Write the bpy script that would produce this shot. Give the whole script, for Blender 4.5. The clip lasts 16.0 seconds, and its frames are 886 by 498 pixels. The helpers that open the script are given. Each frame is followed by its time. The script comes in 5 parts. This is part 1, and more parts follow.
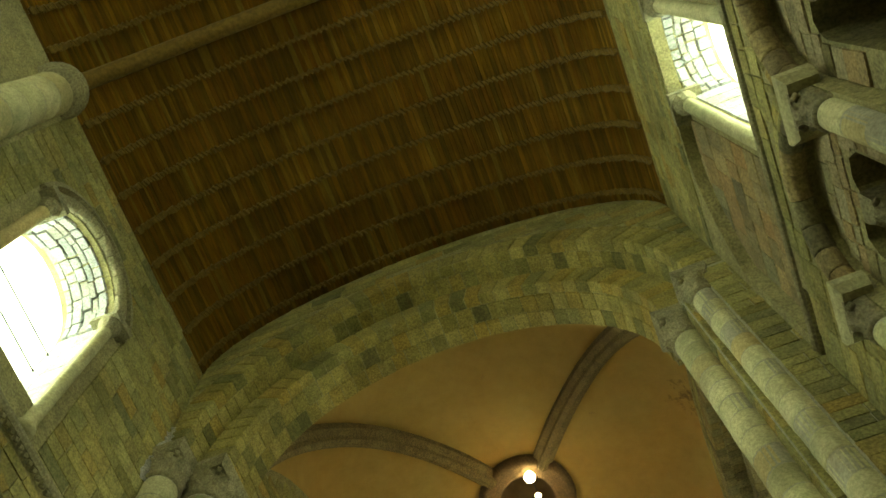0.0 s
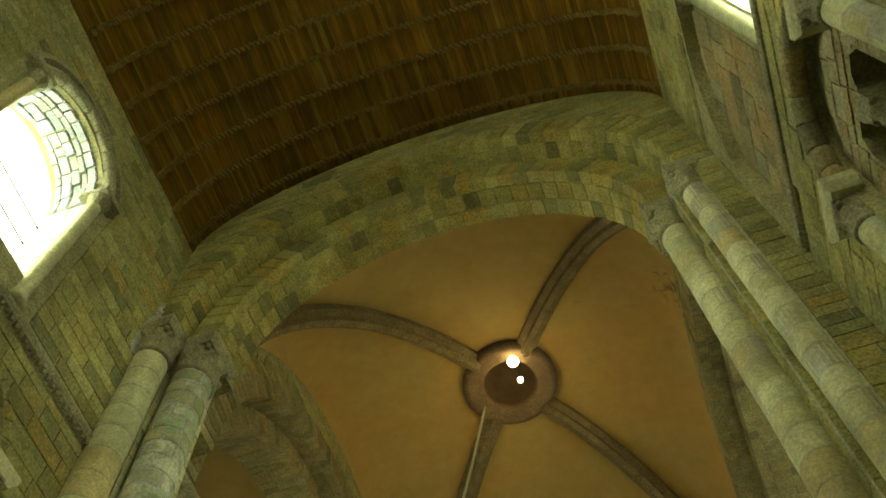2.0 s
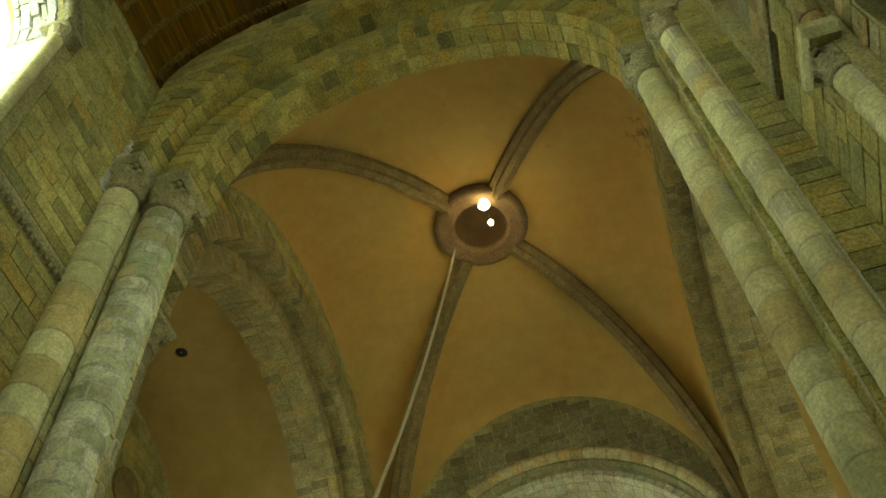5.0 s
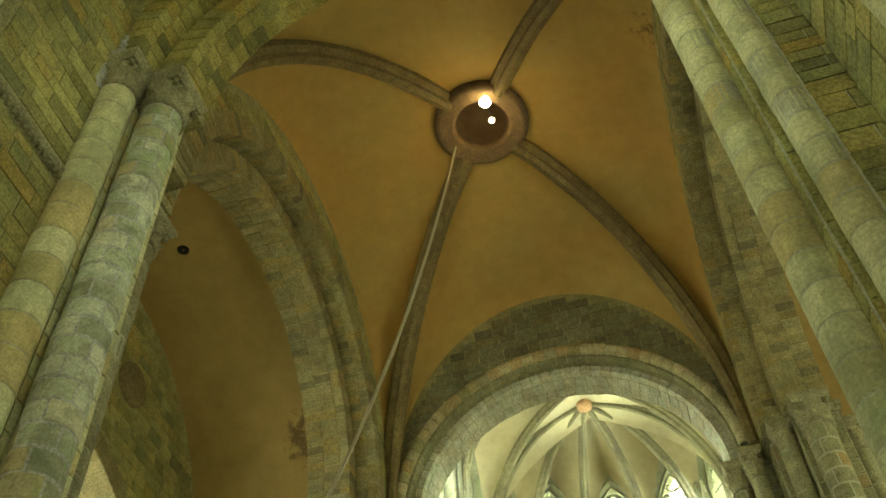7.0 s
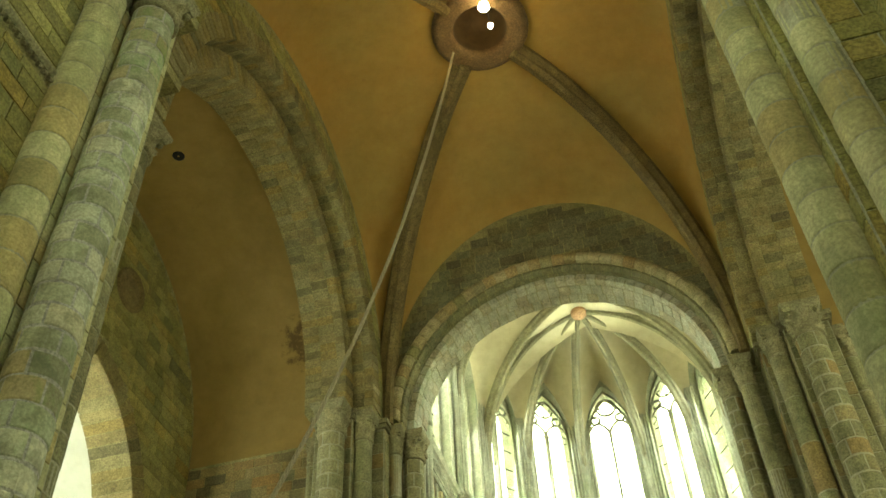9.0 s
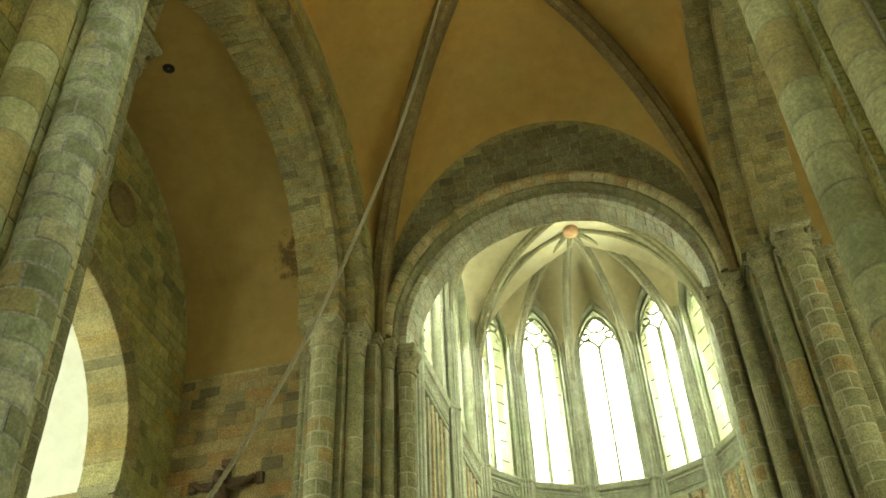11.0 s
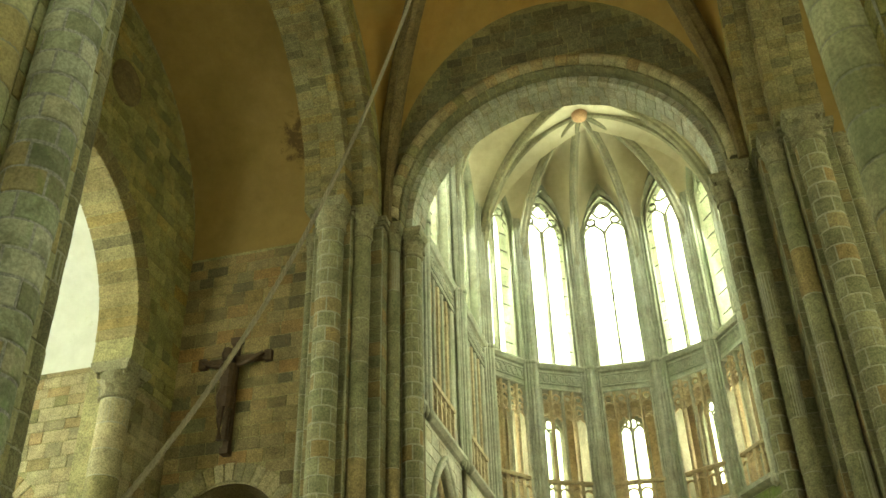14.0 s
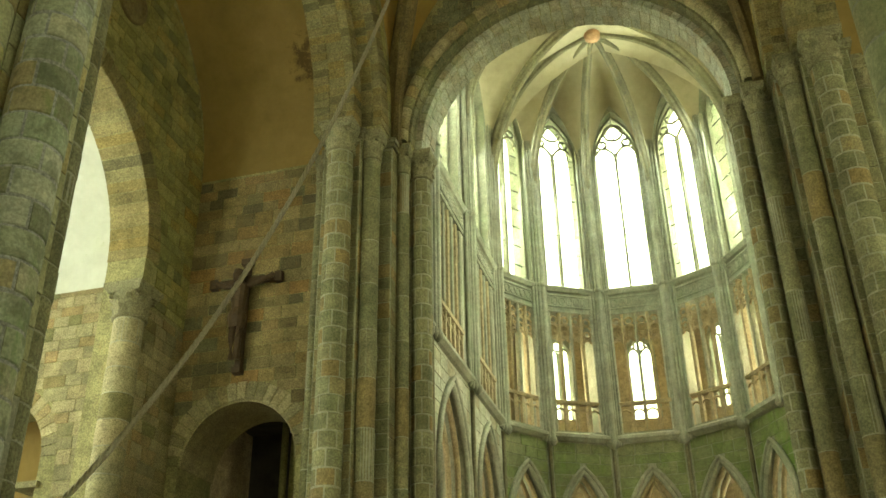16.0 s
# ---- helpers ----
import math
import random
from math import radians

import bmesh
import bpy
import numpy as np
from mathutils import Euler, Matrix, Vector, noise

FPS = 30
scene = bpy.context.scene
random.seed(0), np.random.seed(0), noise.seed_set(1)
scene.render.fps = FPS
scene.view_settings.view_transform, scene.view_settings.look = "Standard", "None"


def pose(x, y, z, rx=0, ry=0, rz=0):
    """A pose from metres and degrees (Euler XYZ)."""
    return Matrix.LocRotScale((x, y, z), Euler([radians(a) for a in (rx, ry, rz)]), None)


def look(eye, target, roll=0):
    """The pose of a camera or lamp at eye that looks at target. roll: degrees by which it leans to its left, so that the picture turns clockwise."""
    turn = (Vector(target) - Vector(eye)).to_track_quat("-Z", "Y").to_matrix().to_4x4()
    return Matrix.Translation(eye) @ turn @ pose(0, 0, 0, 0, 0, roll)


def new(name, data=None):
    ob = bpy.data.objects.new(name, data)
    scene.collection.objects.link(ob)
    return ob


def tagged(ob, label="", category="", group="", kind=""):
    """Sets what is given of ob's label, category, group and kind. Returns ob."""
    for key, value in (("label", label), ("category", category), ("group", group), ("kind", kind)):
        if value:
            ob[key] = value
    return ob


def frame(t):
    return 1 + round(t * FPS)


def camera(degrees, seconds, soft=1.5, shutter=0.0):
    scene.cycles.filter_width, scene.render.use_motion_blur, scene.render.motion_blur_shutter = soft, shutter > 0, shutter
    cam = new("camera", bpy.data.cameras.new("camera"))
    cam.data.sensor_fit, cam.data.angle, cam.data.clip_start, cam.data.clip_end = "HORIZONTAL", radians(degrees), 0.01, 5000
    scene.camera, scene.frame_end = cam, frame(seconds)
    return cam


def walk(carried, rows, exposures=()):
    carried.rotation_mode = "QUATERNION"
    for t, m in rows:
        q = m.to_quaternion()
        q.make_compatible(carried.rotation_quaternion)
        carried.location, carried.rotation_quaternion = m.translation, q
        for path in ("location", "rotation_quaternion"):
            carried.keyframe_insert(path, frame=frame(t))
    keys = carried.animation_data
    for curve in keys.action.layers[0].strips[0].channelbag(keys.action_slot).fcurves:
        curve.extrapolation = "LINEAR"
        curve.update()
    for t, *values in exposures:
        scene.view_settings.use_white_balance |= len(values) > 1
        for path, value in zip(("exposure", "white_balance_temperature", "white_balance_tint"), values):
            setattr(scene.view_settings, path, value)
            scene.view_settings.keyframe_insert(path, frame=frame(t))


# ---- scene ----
# ---- camera: it stands still in the nave and tilts down ----
cam = camera(50.0, 16.0, soft=1.6)
EYE = (0.0, 0.0, 1.6)
TURNS = [
    (0.0, 163.281, 1.416, 20.491),
    (0.5, 161.710, 1.405, 20.154),
    (1.0, 159.898, 1.333, 19.634),
    (1.5, 158.219, 1.338, 19.239),
    (2.0, 156.364, 1.334, 18.591),
    (2.5, 154.621, 1.375, 17.906),
    (3.0, 152.820, 1.563, 17.331),
    (3.5, 151.211, 1.845, 17.047),
    (4.0, 149.676, 2.165, 17.013),
    (6.5, 142.392, 2.354, 17.077),
    (7.0, 140.706, 2.290, 16.904),
    (7.5, 139.181, 2.215, 16.719),
    (8.0, 137.705, 2.180, 16.592),
    (8.5, 136.439, 2.162, 16.504),
    (9.0, 135.150, 2.193, 16.477),
    (11.5, 128.835, 1.930, 15.562),
    (12.0, 127.544, 1.708, 15.374),
    (12.5, 126.386, 1.494, 15.335),
    (13.0, 125.223, 1.414, 15.437),
    (13.5, 124.197, 1.417, 15.593),
    (14.0, 123.108, 1.342, 15.720),
    (14.5, 122.061, 1.239, 15.814),
    (15.0, 120.858, 1.050, 15.871),
    (15.5, 119.699, 0.897, 15.945),
    (16.0, 118.448, 0.803, 16.066),
]
walk(cam, [(t, pose(*EYE, rx, ry, rz)) for t, rx, ry, rz in TURNS], exposures=[(0.0, -0.05, 7600, -4), (3.5, 0.03, 7600, -4), (7.0, 0.16, 7600, -4), (9.0, 0.18, 7600, -4), (12.5, 0.04, 7600, -4), (16.0, -0.11, 7600, -4)])

# ---- sky, sun and window light ----
world = bpy.data.worlds.new("world")
scene.world = world
world.use_nodes = True
wn = world.node_tree
sky = wn.nodes.new("ShaderNodeTexSky")
sky.sky_type, sky.sun_disc = "NISHITA", False
sky.sun_elevation, sky.sun_rotation = radians(38), radians(70)
wn.links.new(sky.outputs[0], wn.nodes["Background"].inputs[0])
wn.nodes["Background"].inputs[1].default_value = 0.15
sun = new("sun", bpy.data.lights.new("sun", "SUN"))
sun.data.energy, sun.data.angle, sun.data.color = 1.2, radians(12), (1.0, 0.96, 0.88)
sun.matrix_basis = look((20, 40, 40), (-1, 15, 10))


def window_light(name, eye, target, w, h, watts, color=(0.94, 1.0, 0.80)):
    """The sky's light in a window's opening."""
    lamp = new(name, bpy.data.lights.new(name, "AREA"))
    lamp.data.shape, lamp.data.size, lamp.data.size_y = "RECTANGLE", w, h
    lamp.data.energy, lamp.data.color = watts, color
    lamp.matrix_basis = look(eye, target)
    return lamp


# ---- materials ----
def material(name):
    m = bpy.data.materials.new(name)
    m.use_nodes = True
    t = m.node_tree
    return m, t, t.nodes["Principled BSDF"]


def add(t, kind, **values):
    n = t.nodes.new(kind)
    for k, v in values.items():
        n.inputs[k.replace("_", " ")].default_value = v
    return n


def ramp(t, fac, stops):
    r = t.nodes.new("ShaderNodeValToRGB")
    e = r.color_ramp.elements
    while len(e) < len(stops):
        e.new(0.5)
    for el, (p, c) in zip(e, stops):
        el.position, el.color = p, (*c, 1)
    t.links.new(fac, r.inputs[0])
    return r.outputs[0]


def mix(t, a, b, fac, mode="MIX"):
    n = t.nodes.new("ShaderNodeMix")
    n.data_type, n.blend_type = "RGBA", mode
    for value, i in ((fac, 0), (a, 6), (b, 7)):
        if isinstance(value, (int, float)):
            n.inputs[i].default_value = value
        elif isinstance(value, tuple):
            n.inputs[i].default_value = (*value, 1)
        else:
            t.links.new(value, n.inputs[i])
    return n.outputs[2]


def noise_at(t, pos, scale, detail=5.0, rough=0.6):
    n = add(t, "ShaderNodeTexNoise", Scale=scale, Detail=detail, Roughness=rough)
    t.links.new(pos, n.inputs["Vector"])
    return n.outputs["Fac"]


def stone(name, tones, island=False, moss=0.25, rough=0.88, bump=0.55, mottle=1.0, mosscol=(0.10, 0.14, 0.05), patch=0.0):
    """Weathered granite: a tone for each block, mottling at two scales, stains, moss and a gritty relief."""
    m, t, b = material(name)
    g = t.nodes.new("ShaderNodeNewGeometry")
    pos = g.outputs["Position"]
    rnd = g.outputs["Random Per Island"] if island else t.nodes.new("ShaderNodeObjectInfo").outputs["Random"]
    n = len(tones)
    if not island:  # single blocks differ more than the run of the wall
        mean = [sum(c[k] for c in tones) / n for k in range(3)]
        tones = [tuple(max(0.03, mean[k] + 1.15 * (c[k] - mean[k])) for k in range(3)) for c in tones]
    base = ramp(t, rnd, [((i + 0.5) / n, c) for i, c in enumerate(tones)])
    big = noise_at(t, pos, 1.1)
    mid = noise_at(t, pos, 6.0, 6.0, 0.65)
    fine = noise_at(t, pos, 34.0, 6.0, 0.75)
    c = mix(t, base, ramp(t, mid, [(0.3, (0.62, 0.62, 0.61)), (0.7, (1.28, 1.27, 1.22))]), 0.7 * mottle, "MULTIPLY")
    c = mix(t, c, ramp(t, fine, [(0.40, (0.50, 0.50, 0.48)), (0.60, (1.36, 1.36, 1.33))]), 0.75 * mottle, "MULTIPLY")
    c = mix(t, c, ramp(t, big, [(0.35, (0.72, 0.70, 0.66)), (0.65, (1.15, 1.15, 1.12))]), 0.8, "MULTIPLY")
    mp = t.nodes.new("ShaderNodeMapping")
    mp.inputs["Scale"].default_value = (1.0, 1.0, 0.4)
    t.links.new(pos, mp.inputs["Vector"])
    damp = noise_at(t, mp.outputs[0], 0.95, 8.0, 0.72)
    rust = ramp(t, noise_at(t, mp.outputs[0], 2.7, 6.0, 0.7), [(0.60, (0, 0, 0)), (0.70, (1, 1, 1))])
    c = mix(t, c, (0.34, 0.21, 0.07), mix(t, (0, 0, 0), rust, 0.25 * mottle))
    lime = ramp(t, noise_at(t, mp.outputs[0], 3.3, 9.0, 0.8), [(0.655, (0, 0, 0)), (0.70, (1, 1, 1))])
    c = mix(t, c, (0.52, 0.50, 0.37), mix(t, (0, 0, 0), lime, 0.3 * mottle))
    green = ramp(t, damp, [(0.52, (0, 0, 0)), (0.68, (1, 1, 1))])
    c = mix(t, c, mosscol, mix(t, (0, 0, 0), green, moss))
    if patch:  # bare dark stone between pale lichen
        bare = ramp(t, noise_at(t, pos, 4.2, 4.0, 0.6), [(0.52, (0, 0, 0)), (0.60, (1, 1, 1))])
        c = mix(t, c, (0.12, 0.128, 0.068), mix(t, (0, 0, 0), bare, patch))
    t.links.new(c, b.inputs["Base Color"])
    b.inputs["Roughness"].default_value = rough
    b.inputs["Specular IOR Level"].default_value = 0.25
    bm_ = add(t, "ShaderNodeBump", Strength=min(1.0, bump * 1.5), Distance=0.025)
    t.links.new(mix(t, mid, fine, 0.55), bm_.inputs["Height"])
    t.links.new(bm_.outputs[0], b.inputs["Normal"])
    return m


GREY = [(0.22, 0.195, 0.08), (0.33, 0.30, 0.132), (0.27, 0.25, 0.112), (0.37, 0.34, 0.16), (0.33, 0.24, 0.08), (0.25, 0.24, 0.112), (0.38, 0.32, 0.13), (0.18, 0.17, 0.085), (0.30, 0.28, 0.128), (0.28, 0.25, 0.104)]
OCHRE = [(0.29, 0.22, 0.096), (0.35, 0.28, 0.128), (0.24, 0.20, 0.096), (0.40, 0.33, 0.16), (0.20, 0.165, 0.08), (0.30, 0.25, 0.128), (0.34, 0.22, 0.088), (0.25, 0.24, 0.128), (0.17, 0.15, 0.08)]
ASHLAR = [(0.36, 0.32, 0.176), (0.40, 0.36, 0.2), (0.31, 0.27, 0.136), (0.35, 0.27, 0.128), (0.22, 0.21, 0.096), (0.38, 0.35, 0.2), (0.33, 0.31, 0.168), (0.27, 0.25, 0.136)]
PALE = [(0.46, 0.437, 0.245), (0.413, 0.389, 0.217), (0.496, 0.472, 0.274), (0.378, 0.366, 0.198), (0.425, 0.354, 0.17)]
M_MORTAR = stone("lime_mortar", [(0.38, 0.365, 0.26), (0.35, 0.335, 0.24)], island=True, moss=0.25, bump=0.3, mottle=0.6)
M_STONE = stone("granite_block", [(r, g, b * 0.85) for r, g, b in GREY])
# darker tones than the other granite, for the choir arch's spandrel
M_SPANDREL = stone("dark_spandrel_block", [(0.175, 0.165, 0.095), (0.20, 0.19, 0.11), (0.155, 0.145, 0.08), (0.20, 0.17, 0.085), (0.13, 0.12, 0.07), (0.18, 0.17, 0.10)], moss=0.15)
M_OCHRE = stone("ochre_block", [(r * 0.9, g * 0.86, b * 0.86) for r, g, b in OCHRE], moss=0.08)
M_RING = stone("arch_stone", [(0.30, 0.25, 0.08), (0.34, 0.29, 0.095), (0.25, 0.215, 0.066), (0.36, 0.26, 0.066), (0.31, 0.28, 0.10), (0.17, 0.155, 0.055), (0.37, 0.31, 0.105)], moss=0.18)
M_PLAINRING = stone("even_arch_stone", [(0.21, 0.20, 0.115), (0.25, 0.235, 0.135), (0.19, 0.178, 0.10), (0.23, 0.205, 0.11)], moss=0.2)
M_ASHLAR = stone("transept_block", [(r * 1.03, g * 0.97, b) for r, g, b in ASHLAR], moss=0.1)
M_PIER = stone("pier_drum", [(0.24, 0.225, 0.13), (0.29, 0.27, 0.155), (0.20, 0.195, 0.105), (0.27, 0.26, 0.15), (0.30, 0.22, 0.10), (0.20, 0.19, 0.105), (0.25, 0.235, 0.13)], moss=0.14, bump=0.4)
M_NRING = stone("north_arch_stone", [(0.26, 0.21, 0.098), (0.31, 0.255, 0.12), (0.24, 0.20, 0.092), (0.32, 0.24, 0.09), (0.18, 0.155, 0.078), (0.28, 0.245, 0.125), (0.27, 0.23, 0.11)], moss=0.12)
M_SHAFT_GREEN = stone("green_stained_drum", [(0.48, 0.49, 0.36), (0.36, 0.385, 0.25), (0.55, 0.54, 0.41), (0.42, 0.43, 0.29), (0.28, 0.29, 0.19), (0.44, 0.37, 0.21), (0.50, 0.50, 0.37)], moss=0.85, bump=0.35, mottle=0.65, mosscol=(0.12, 0.25, 0.05), patch=0.45)
M_SHAFT = stone("shaft_drum", [(r * 1.1, g * 1.1, b * 1.1) for r, g, b in PALE], moss=0.6, bump=0.3, mottle=0.65, mosscol=(0.13, 0.17, 0.08))
# whitish: daylight on the window splays put into the colour; also lime and mortar
M_WHITISH = stone("whitish_rubble_and_lime", [(0.42, 0.44, 0.45), (0.37, 0.385, 0.385), (0.46, 0.48, 0.49), (0.40, 0.39, 0.36)], moss=0.15, bump=0.6)
M_WALL = stone("old_masonry", [(0.29, 0.26, 0.124), (0.32, 0.29, 0.14)], island=True, moss=0.3)
M_CARVED = stone("carved_granite", [(0.30, 0.27, 0.16), (0.26, 0.24, 0.144)], island=True, moss=0.2)
M_CHOIR = stone("choir_stone", [(0.33, 0.33, 0.255), (0.37, 0.36, 0.28), (0.30, 0.305, 0.235)], island=True, moss=0.6, bump=0.25, mottle=0.8, mosscol=(0.22, 0.27, 0.15))
M_MOSSY = stone("mossy_choir_stone", [(0.21, 0.235, 0.11), (0.19, 0.22, 0.095), (0.24, 0.25, 0.135)], moss=0.95, bump=0.3, mosscol=(0.12, 0.20, 0.03))
M_PALECHOIR = stone("pale_choir_and_lit_soffit_block", [(0.44, 0.43, 0.33), (0.40, 0.395, 0.30), (0.47, 0.45, 0.35), (0.42, 0.38, 0.27)], moss=0.4, bump=0.25, mosscol=(0.20, 0.26, 0.12))
# choir stone with the orange light of gallery and ambulatory put into its colour
M_WARM_LIT = stone("warm_lit_choir_stone", [(0.42, 0.33, 0.20), (0.46, 0.37, 0.24)], island=True, moss=0.1, bump=0.25)
M_CHRIB = stone("choir_rib_stone", [(0.25, 0.22, 0.14), (0.22, 0.20, 0.13)], island=True, moss=0.2, bump=0.25)
# dark brown tone for the vault's ring
M_RING_DARK = stone("dark_brown_ring_stone", [(0.13, 0.085, 0.045), (0.15, 0.10, 0.05)], island=True, moss=0.0)
M_BOSS = stone("reddish_keystone", [(0.42, 0.23, 0.13), (0.45, 0.26, 0.15)], island=True, moss=0.0)
M_RIB = stone("rib_stone", [(0.17, 0.13, 0.056), (0.20, 0.15, 0.068)], island=True, moss=0.1)


def plaster(name, col, stain, dirt=(0.2, 0.12, 0.05), amount=0.5, damp=None):
    m, t, b = material(name)
    pos = t.nodes.new("ShaderNodeNewGeometry").outputs["Position"]
    big, mid, fine = noise_at(t, pos, 0.45, 6), noise_at(t, pos, 2.6, 7, 0.7), noise_at(t, pos, 22.0)
    c = mix(t, col, stain, ramp(t, big, [(0.38, (0, 0, 0)), (0.68, (1, 1, 1))]))
    c = mix(t, c, ramp(t, mid, [(0.3, (0.72, 0.7, 0.66)), (0.65, (1.1, 1.1, 1.1))]), amount, "MULTIPLY")
    spots = ramp(t, noise_at(t, pos, 1.7, 9, 0.78), [(0.63, (0, 0, 0)), (0.72, (1, 1, 1))])
    c = mix(t, c, dirt, mix(t, (0, 0, 0), spots, 0.6))
    if damp:
        # a dark water stain where the roof has leaked
        dist = t.nodes.new("ShaderNodeVectorMath")
        dist.operation = "DISTANCE"
        dist.inputs[1].default_value = damp[:3]
        t.links.new(pos, dist.inputs[0])
        near = ramp(t, dist.outputs["Value"], [(0.15 * damp[3], (0.62, 0.62, 0.62)), (damp[3], (0.28, 0.28, 0.28))])
        wet = ramp(t, mix(t, near, noise_at(t, pos, 4.5, 9, 0.75), 1.0, "MULTIPLY"), [(0.235, (0, 0, 0)), (0.30, (1, 1, 1))])
        c = mix(t, c, tuple(v * 0.35 for v in dirt), mix(t, (0, 0, 0), wet, 0.75))
    t.links.new(c, b.inputs["Base Color"])
    b.inputs["Roughness"].default_value = 0.92
    b.inputs["Specular IOR Level"].default_value = 0.15
    bm_ = add(t, "ShaderNodeBump", Strength=0.25, Distance=0.02)
    t.links.new(mix(t, mid, fine, 0.4), bm_.inputs["Height"])
    t.links.new(bm_.outputs[0], b.inputs["Normal"])
    return m


M_VAULT = plaster("ochre_vault_plaster", (0.395, 0.24, 0.068), (0.35, 0.25, 0.08), damp=(1.7, 9.0, 17.2, 1.0))
M_TRANSEPT = plaster("transept_plaster", (0.33, 0.225, 0.076), (0.25, 0.172, 0.055), damp=(-6.6, 13.9, 14.3, 1.0))
M_WHITE = plaster("pale_plaster", (0.66, 0.65, 0.55), (0.58, 0.58, 0.45), (0.35, 0.38, 0.12), 0.35)
M_APSEWEB = plaster("choir_web_plaster", (0.50, 0.435, 0.29), (0.44, 0.38, 0.25), (0.3, 0.27, 0.18), 0.5)


def simple(name, col, rough=0.6, metal=0.0, grain=8.0, bump=0.2, contrast=0.5):
    m, t, b = material(name)
    pos = t.nodes.new("ShaderNodeNewGeometry").outputs["Position"]
    a, f = noise_at(t, pos, grain), noise_at(t, pos, grain * 7)
    c = mix(t, col, ramp(t, a, [(0.3, (0.55, 0.55, 0.55)), (0.7, (1.3, 1.3, 1.3))]), contrast, "MULTIPLY")
    t.links.new(c, b.inputs["Base Color"])
    b.inputs["Roughness"].default_value, b.inputs["Metallic"].default_value = rough, metal
    b.inputs["Specular IOR Level"].default_value = 0.2
    bm_ = add(t, "ShaderNodeBump", Strength=bump, Distance=0.01)
    t.links.new(mix(t, a, f, 0.5), bm_.inputs["Height"])
    t.links.new(bm_.outputs[0], b.inputs["Normal"])
    return m


def wood_boards():
    m, t, b = material("aged_oak_boards")
    g = t.nodes.new("ShaderNodeNewGeometry")
    pos, rnd = g.outputs["Position"], g.outputs["Random Per Island"]
    base = ramp(t, rnd, [(0.0, (0.085, 0.050, 0.006)), (0.25, (0.120, 0.066, 0.007)), (0.5, (0.150, 0.072, 0.007)), (0.7, (0.092, 0.058, 0.007)),
                         (0.88, (0.19, 0.098, 0.010)), (1.0, (0.16, 0.115, 0.022))])
    mp = t.nodes.new("ShaderNodeMapping")
    mp.inputs["Scale"].default_value = (30, 2.2, 30)
    t.links.new(pos, mp.inputs["Vector"])
    grain = noise_at(t, mp.outputs[0], 1.0, 6, 0.7)
    c = mix(t, base, ramp(t, grain, [(0.3, (0.5, 0.48, 0.45)), (0.7, (1.35, 1.3, 1.25))]), 0.85, "MULTIPLY")
    c = mix(t, c, ramp(t, noise_at(t, pos, 0.8), [(0.35, (0.7, 0.68, 0.62)), (0.65, (1.2, 1.2, 1.2))]), 0.8, "MULTIPLY")
    t.links.new(c, b.inputs["Base Color"])
    b.inputs["Roughness"].default_value = 0.8
    b.inputs["Specular IOR Level"].default_value = 0.08
    bm_ = add(t, "ShaderNodeBump", Strength=0.4, Distance=0.01)
    t.links.new(grain, bm_.inputs["Height"])
    t.links.new(bm_.outputs[0], b.inputs["Normal"])
    return m


M_BOARD = wood_boards()
M_BATTEN = simple("carved_oak_batten", (0.165, 0.105, 0.022), 0.7, 0, 14, 0.5, 0.8)
M_DARKWOOD = simple("dark_carved_wood", (0.085, 0.054, 0.028), 0.55, 0, 18, 0.4, 0.7)
M_ROPE = simple("pale_hemp_rope", (0.42, 0.36, 0.24), 0.9, 0, 60, 0.5, 0.6)
M_LEAD = simple("lead_bar", (0.05, 0.05, 0.045), 0.5, 0.6, 12, 0.2)
M_FLOOR = simple("stone_floor", (0.24, 0.22, 0.17), 0.8, 0, 1.5, 0.2, 0.7)
# near-black for closing shells: shade behind the openings is put into the colour
M_DARK = simple("shade_toned_shell_stone", (0.07, 0.06, 0.045), 0.9, 0, 3, 0.3, 0.7)
M_LANTERN = simple("old_copper_dome", (0.075, 0.048, 0.02), 0.6, 0.0, 4, 0.2, 0.6)
M_OUT = simple("outer_ground", (0.16, 0.17, 0.10), 0.95, 0, 0.2, 0.1, 0.6)
M_IRON = simple("black_iron", (0.03, 0.03, 0.03), 0.5, 0.8, 10, 0.2)


def glass_material():
    m, t, b = material("pale_leaded_glass")
    t.nodes.remove(b)
    out = t.nodes["Material Output"]
    pos = t.nodes.new("ShaderNodeNewGeometry").outputs["Position"]
    tint = ramp(t, noise_at(t, pos, 3.0), [(0.3, (0.84, 0.88, 0.80)), (0.7, (0.97, 0.98, 0.94))])
    tr, gl, ms = t.nodes.new("ShaderNodeBsdfTransparent"), add(t, "ShaderNodeBsdfGlossy", Roughness=0.08), t.nodes.new("ShaderNodeMixShader")
    ms.inputs[0].default_value = 0.06
    t.links.new(tint, tr.inputs[0])
    t.links.new(tr.outputs[0], ms.inputs[1])
    t.links.new(gl.outputs[0], ms.inputs[2])
    t.links.new(ms.outputs[0], out.inputs[0])
    return m


M_GLASS = glass_material()


def glow(name, col, power):
    m, t, b = material(name)
    b.inputs["Base Color"].default_value = (*col, 1)
    b.inputs["Emission Color"].default_value = (*col, 1)
    b.inputs["Emission Strength"].default_value = power
    return m


M_BULB = glow("hot_bulb", (1.0, 0.80, 0.50), 30.0)
M_BULB_SMALL = glow("small_bulb", (1.0, 0.83, 0.6), 14.0)
M_SKY = glow("bright_overcast_sky", (0.97, 1.0, 0.93), 4.0)


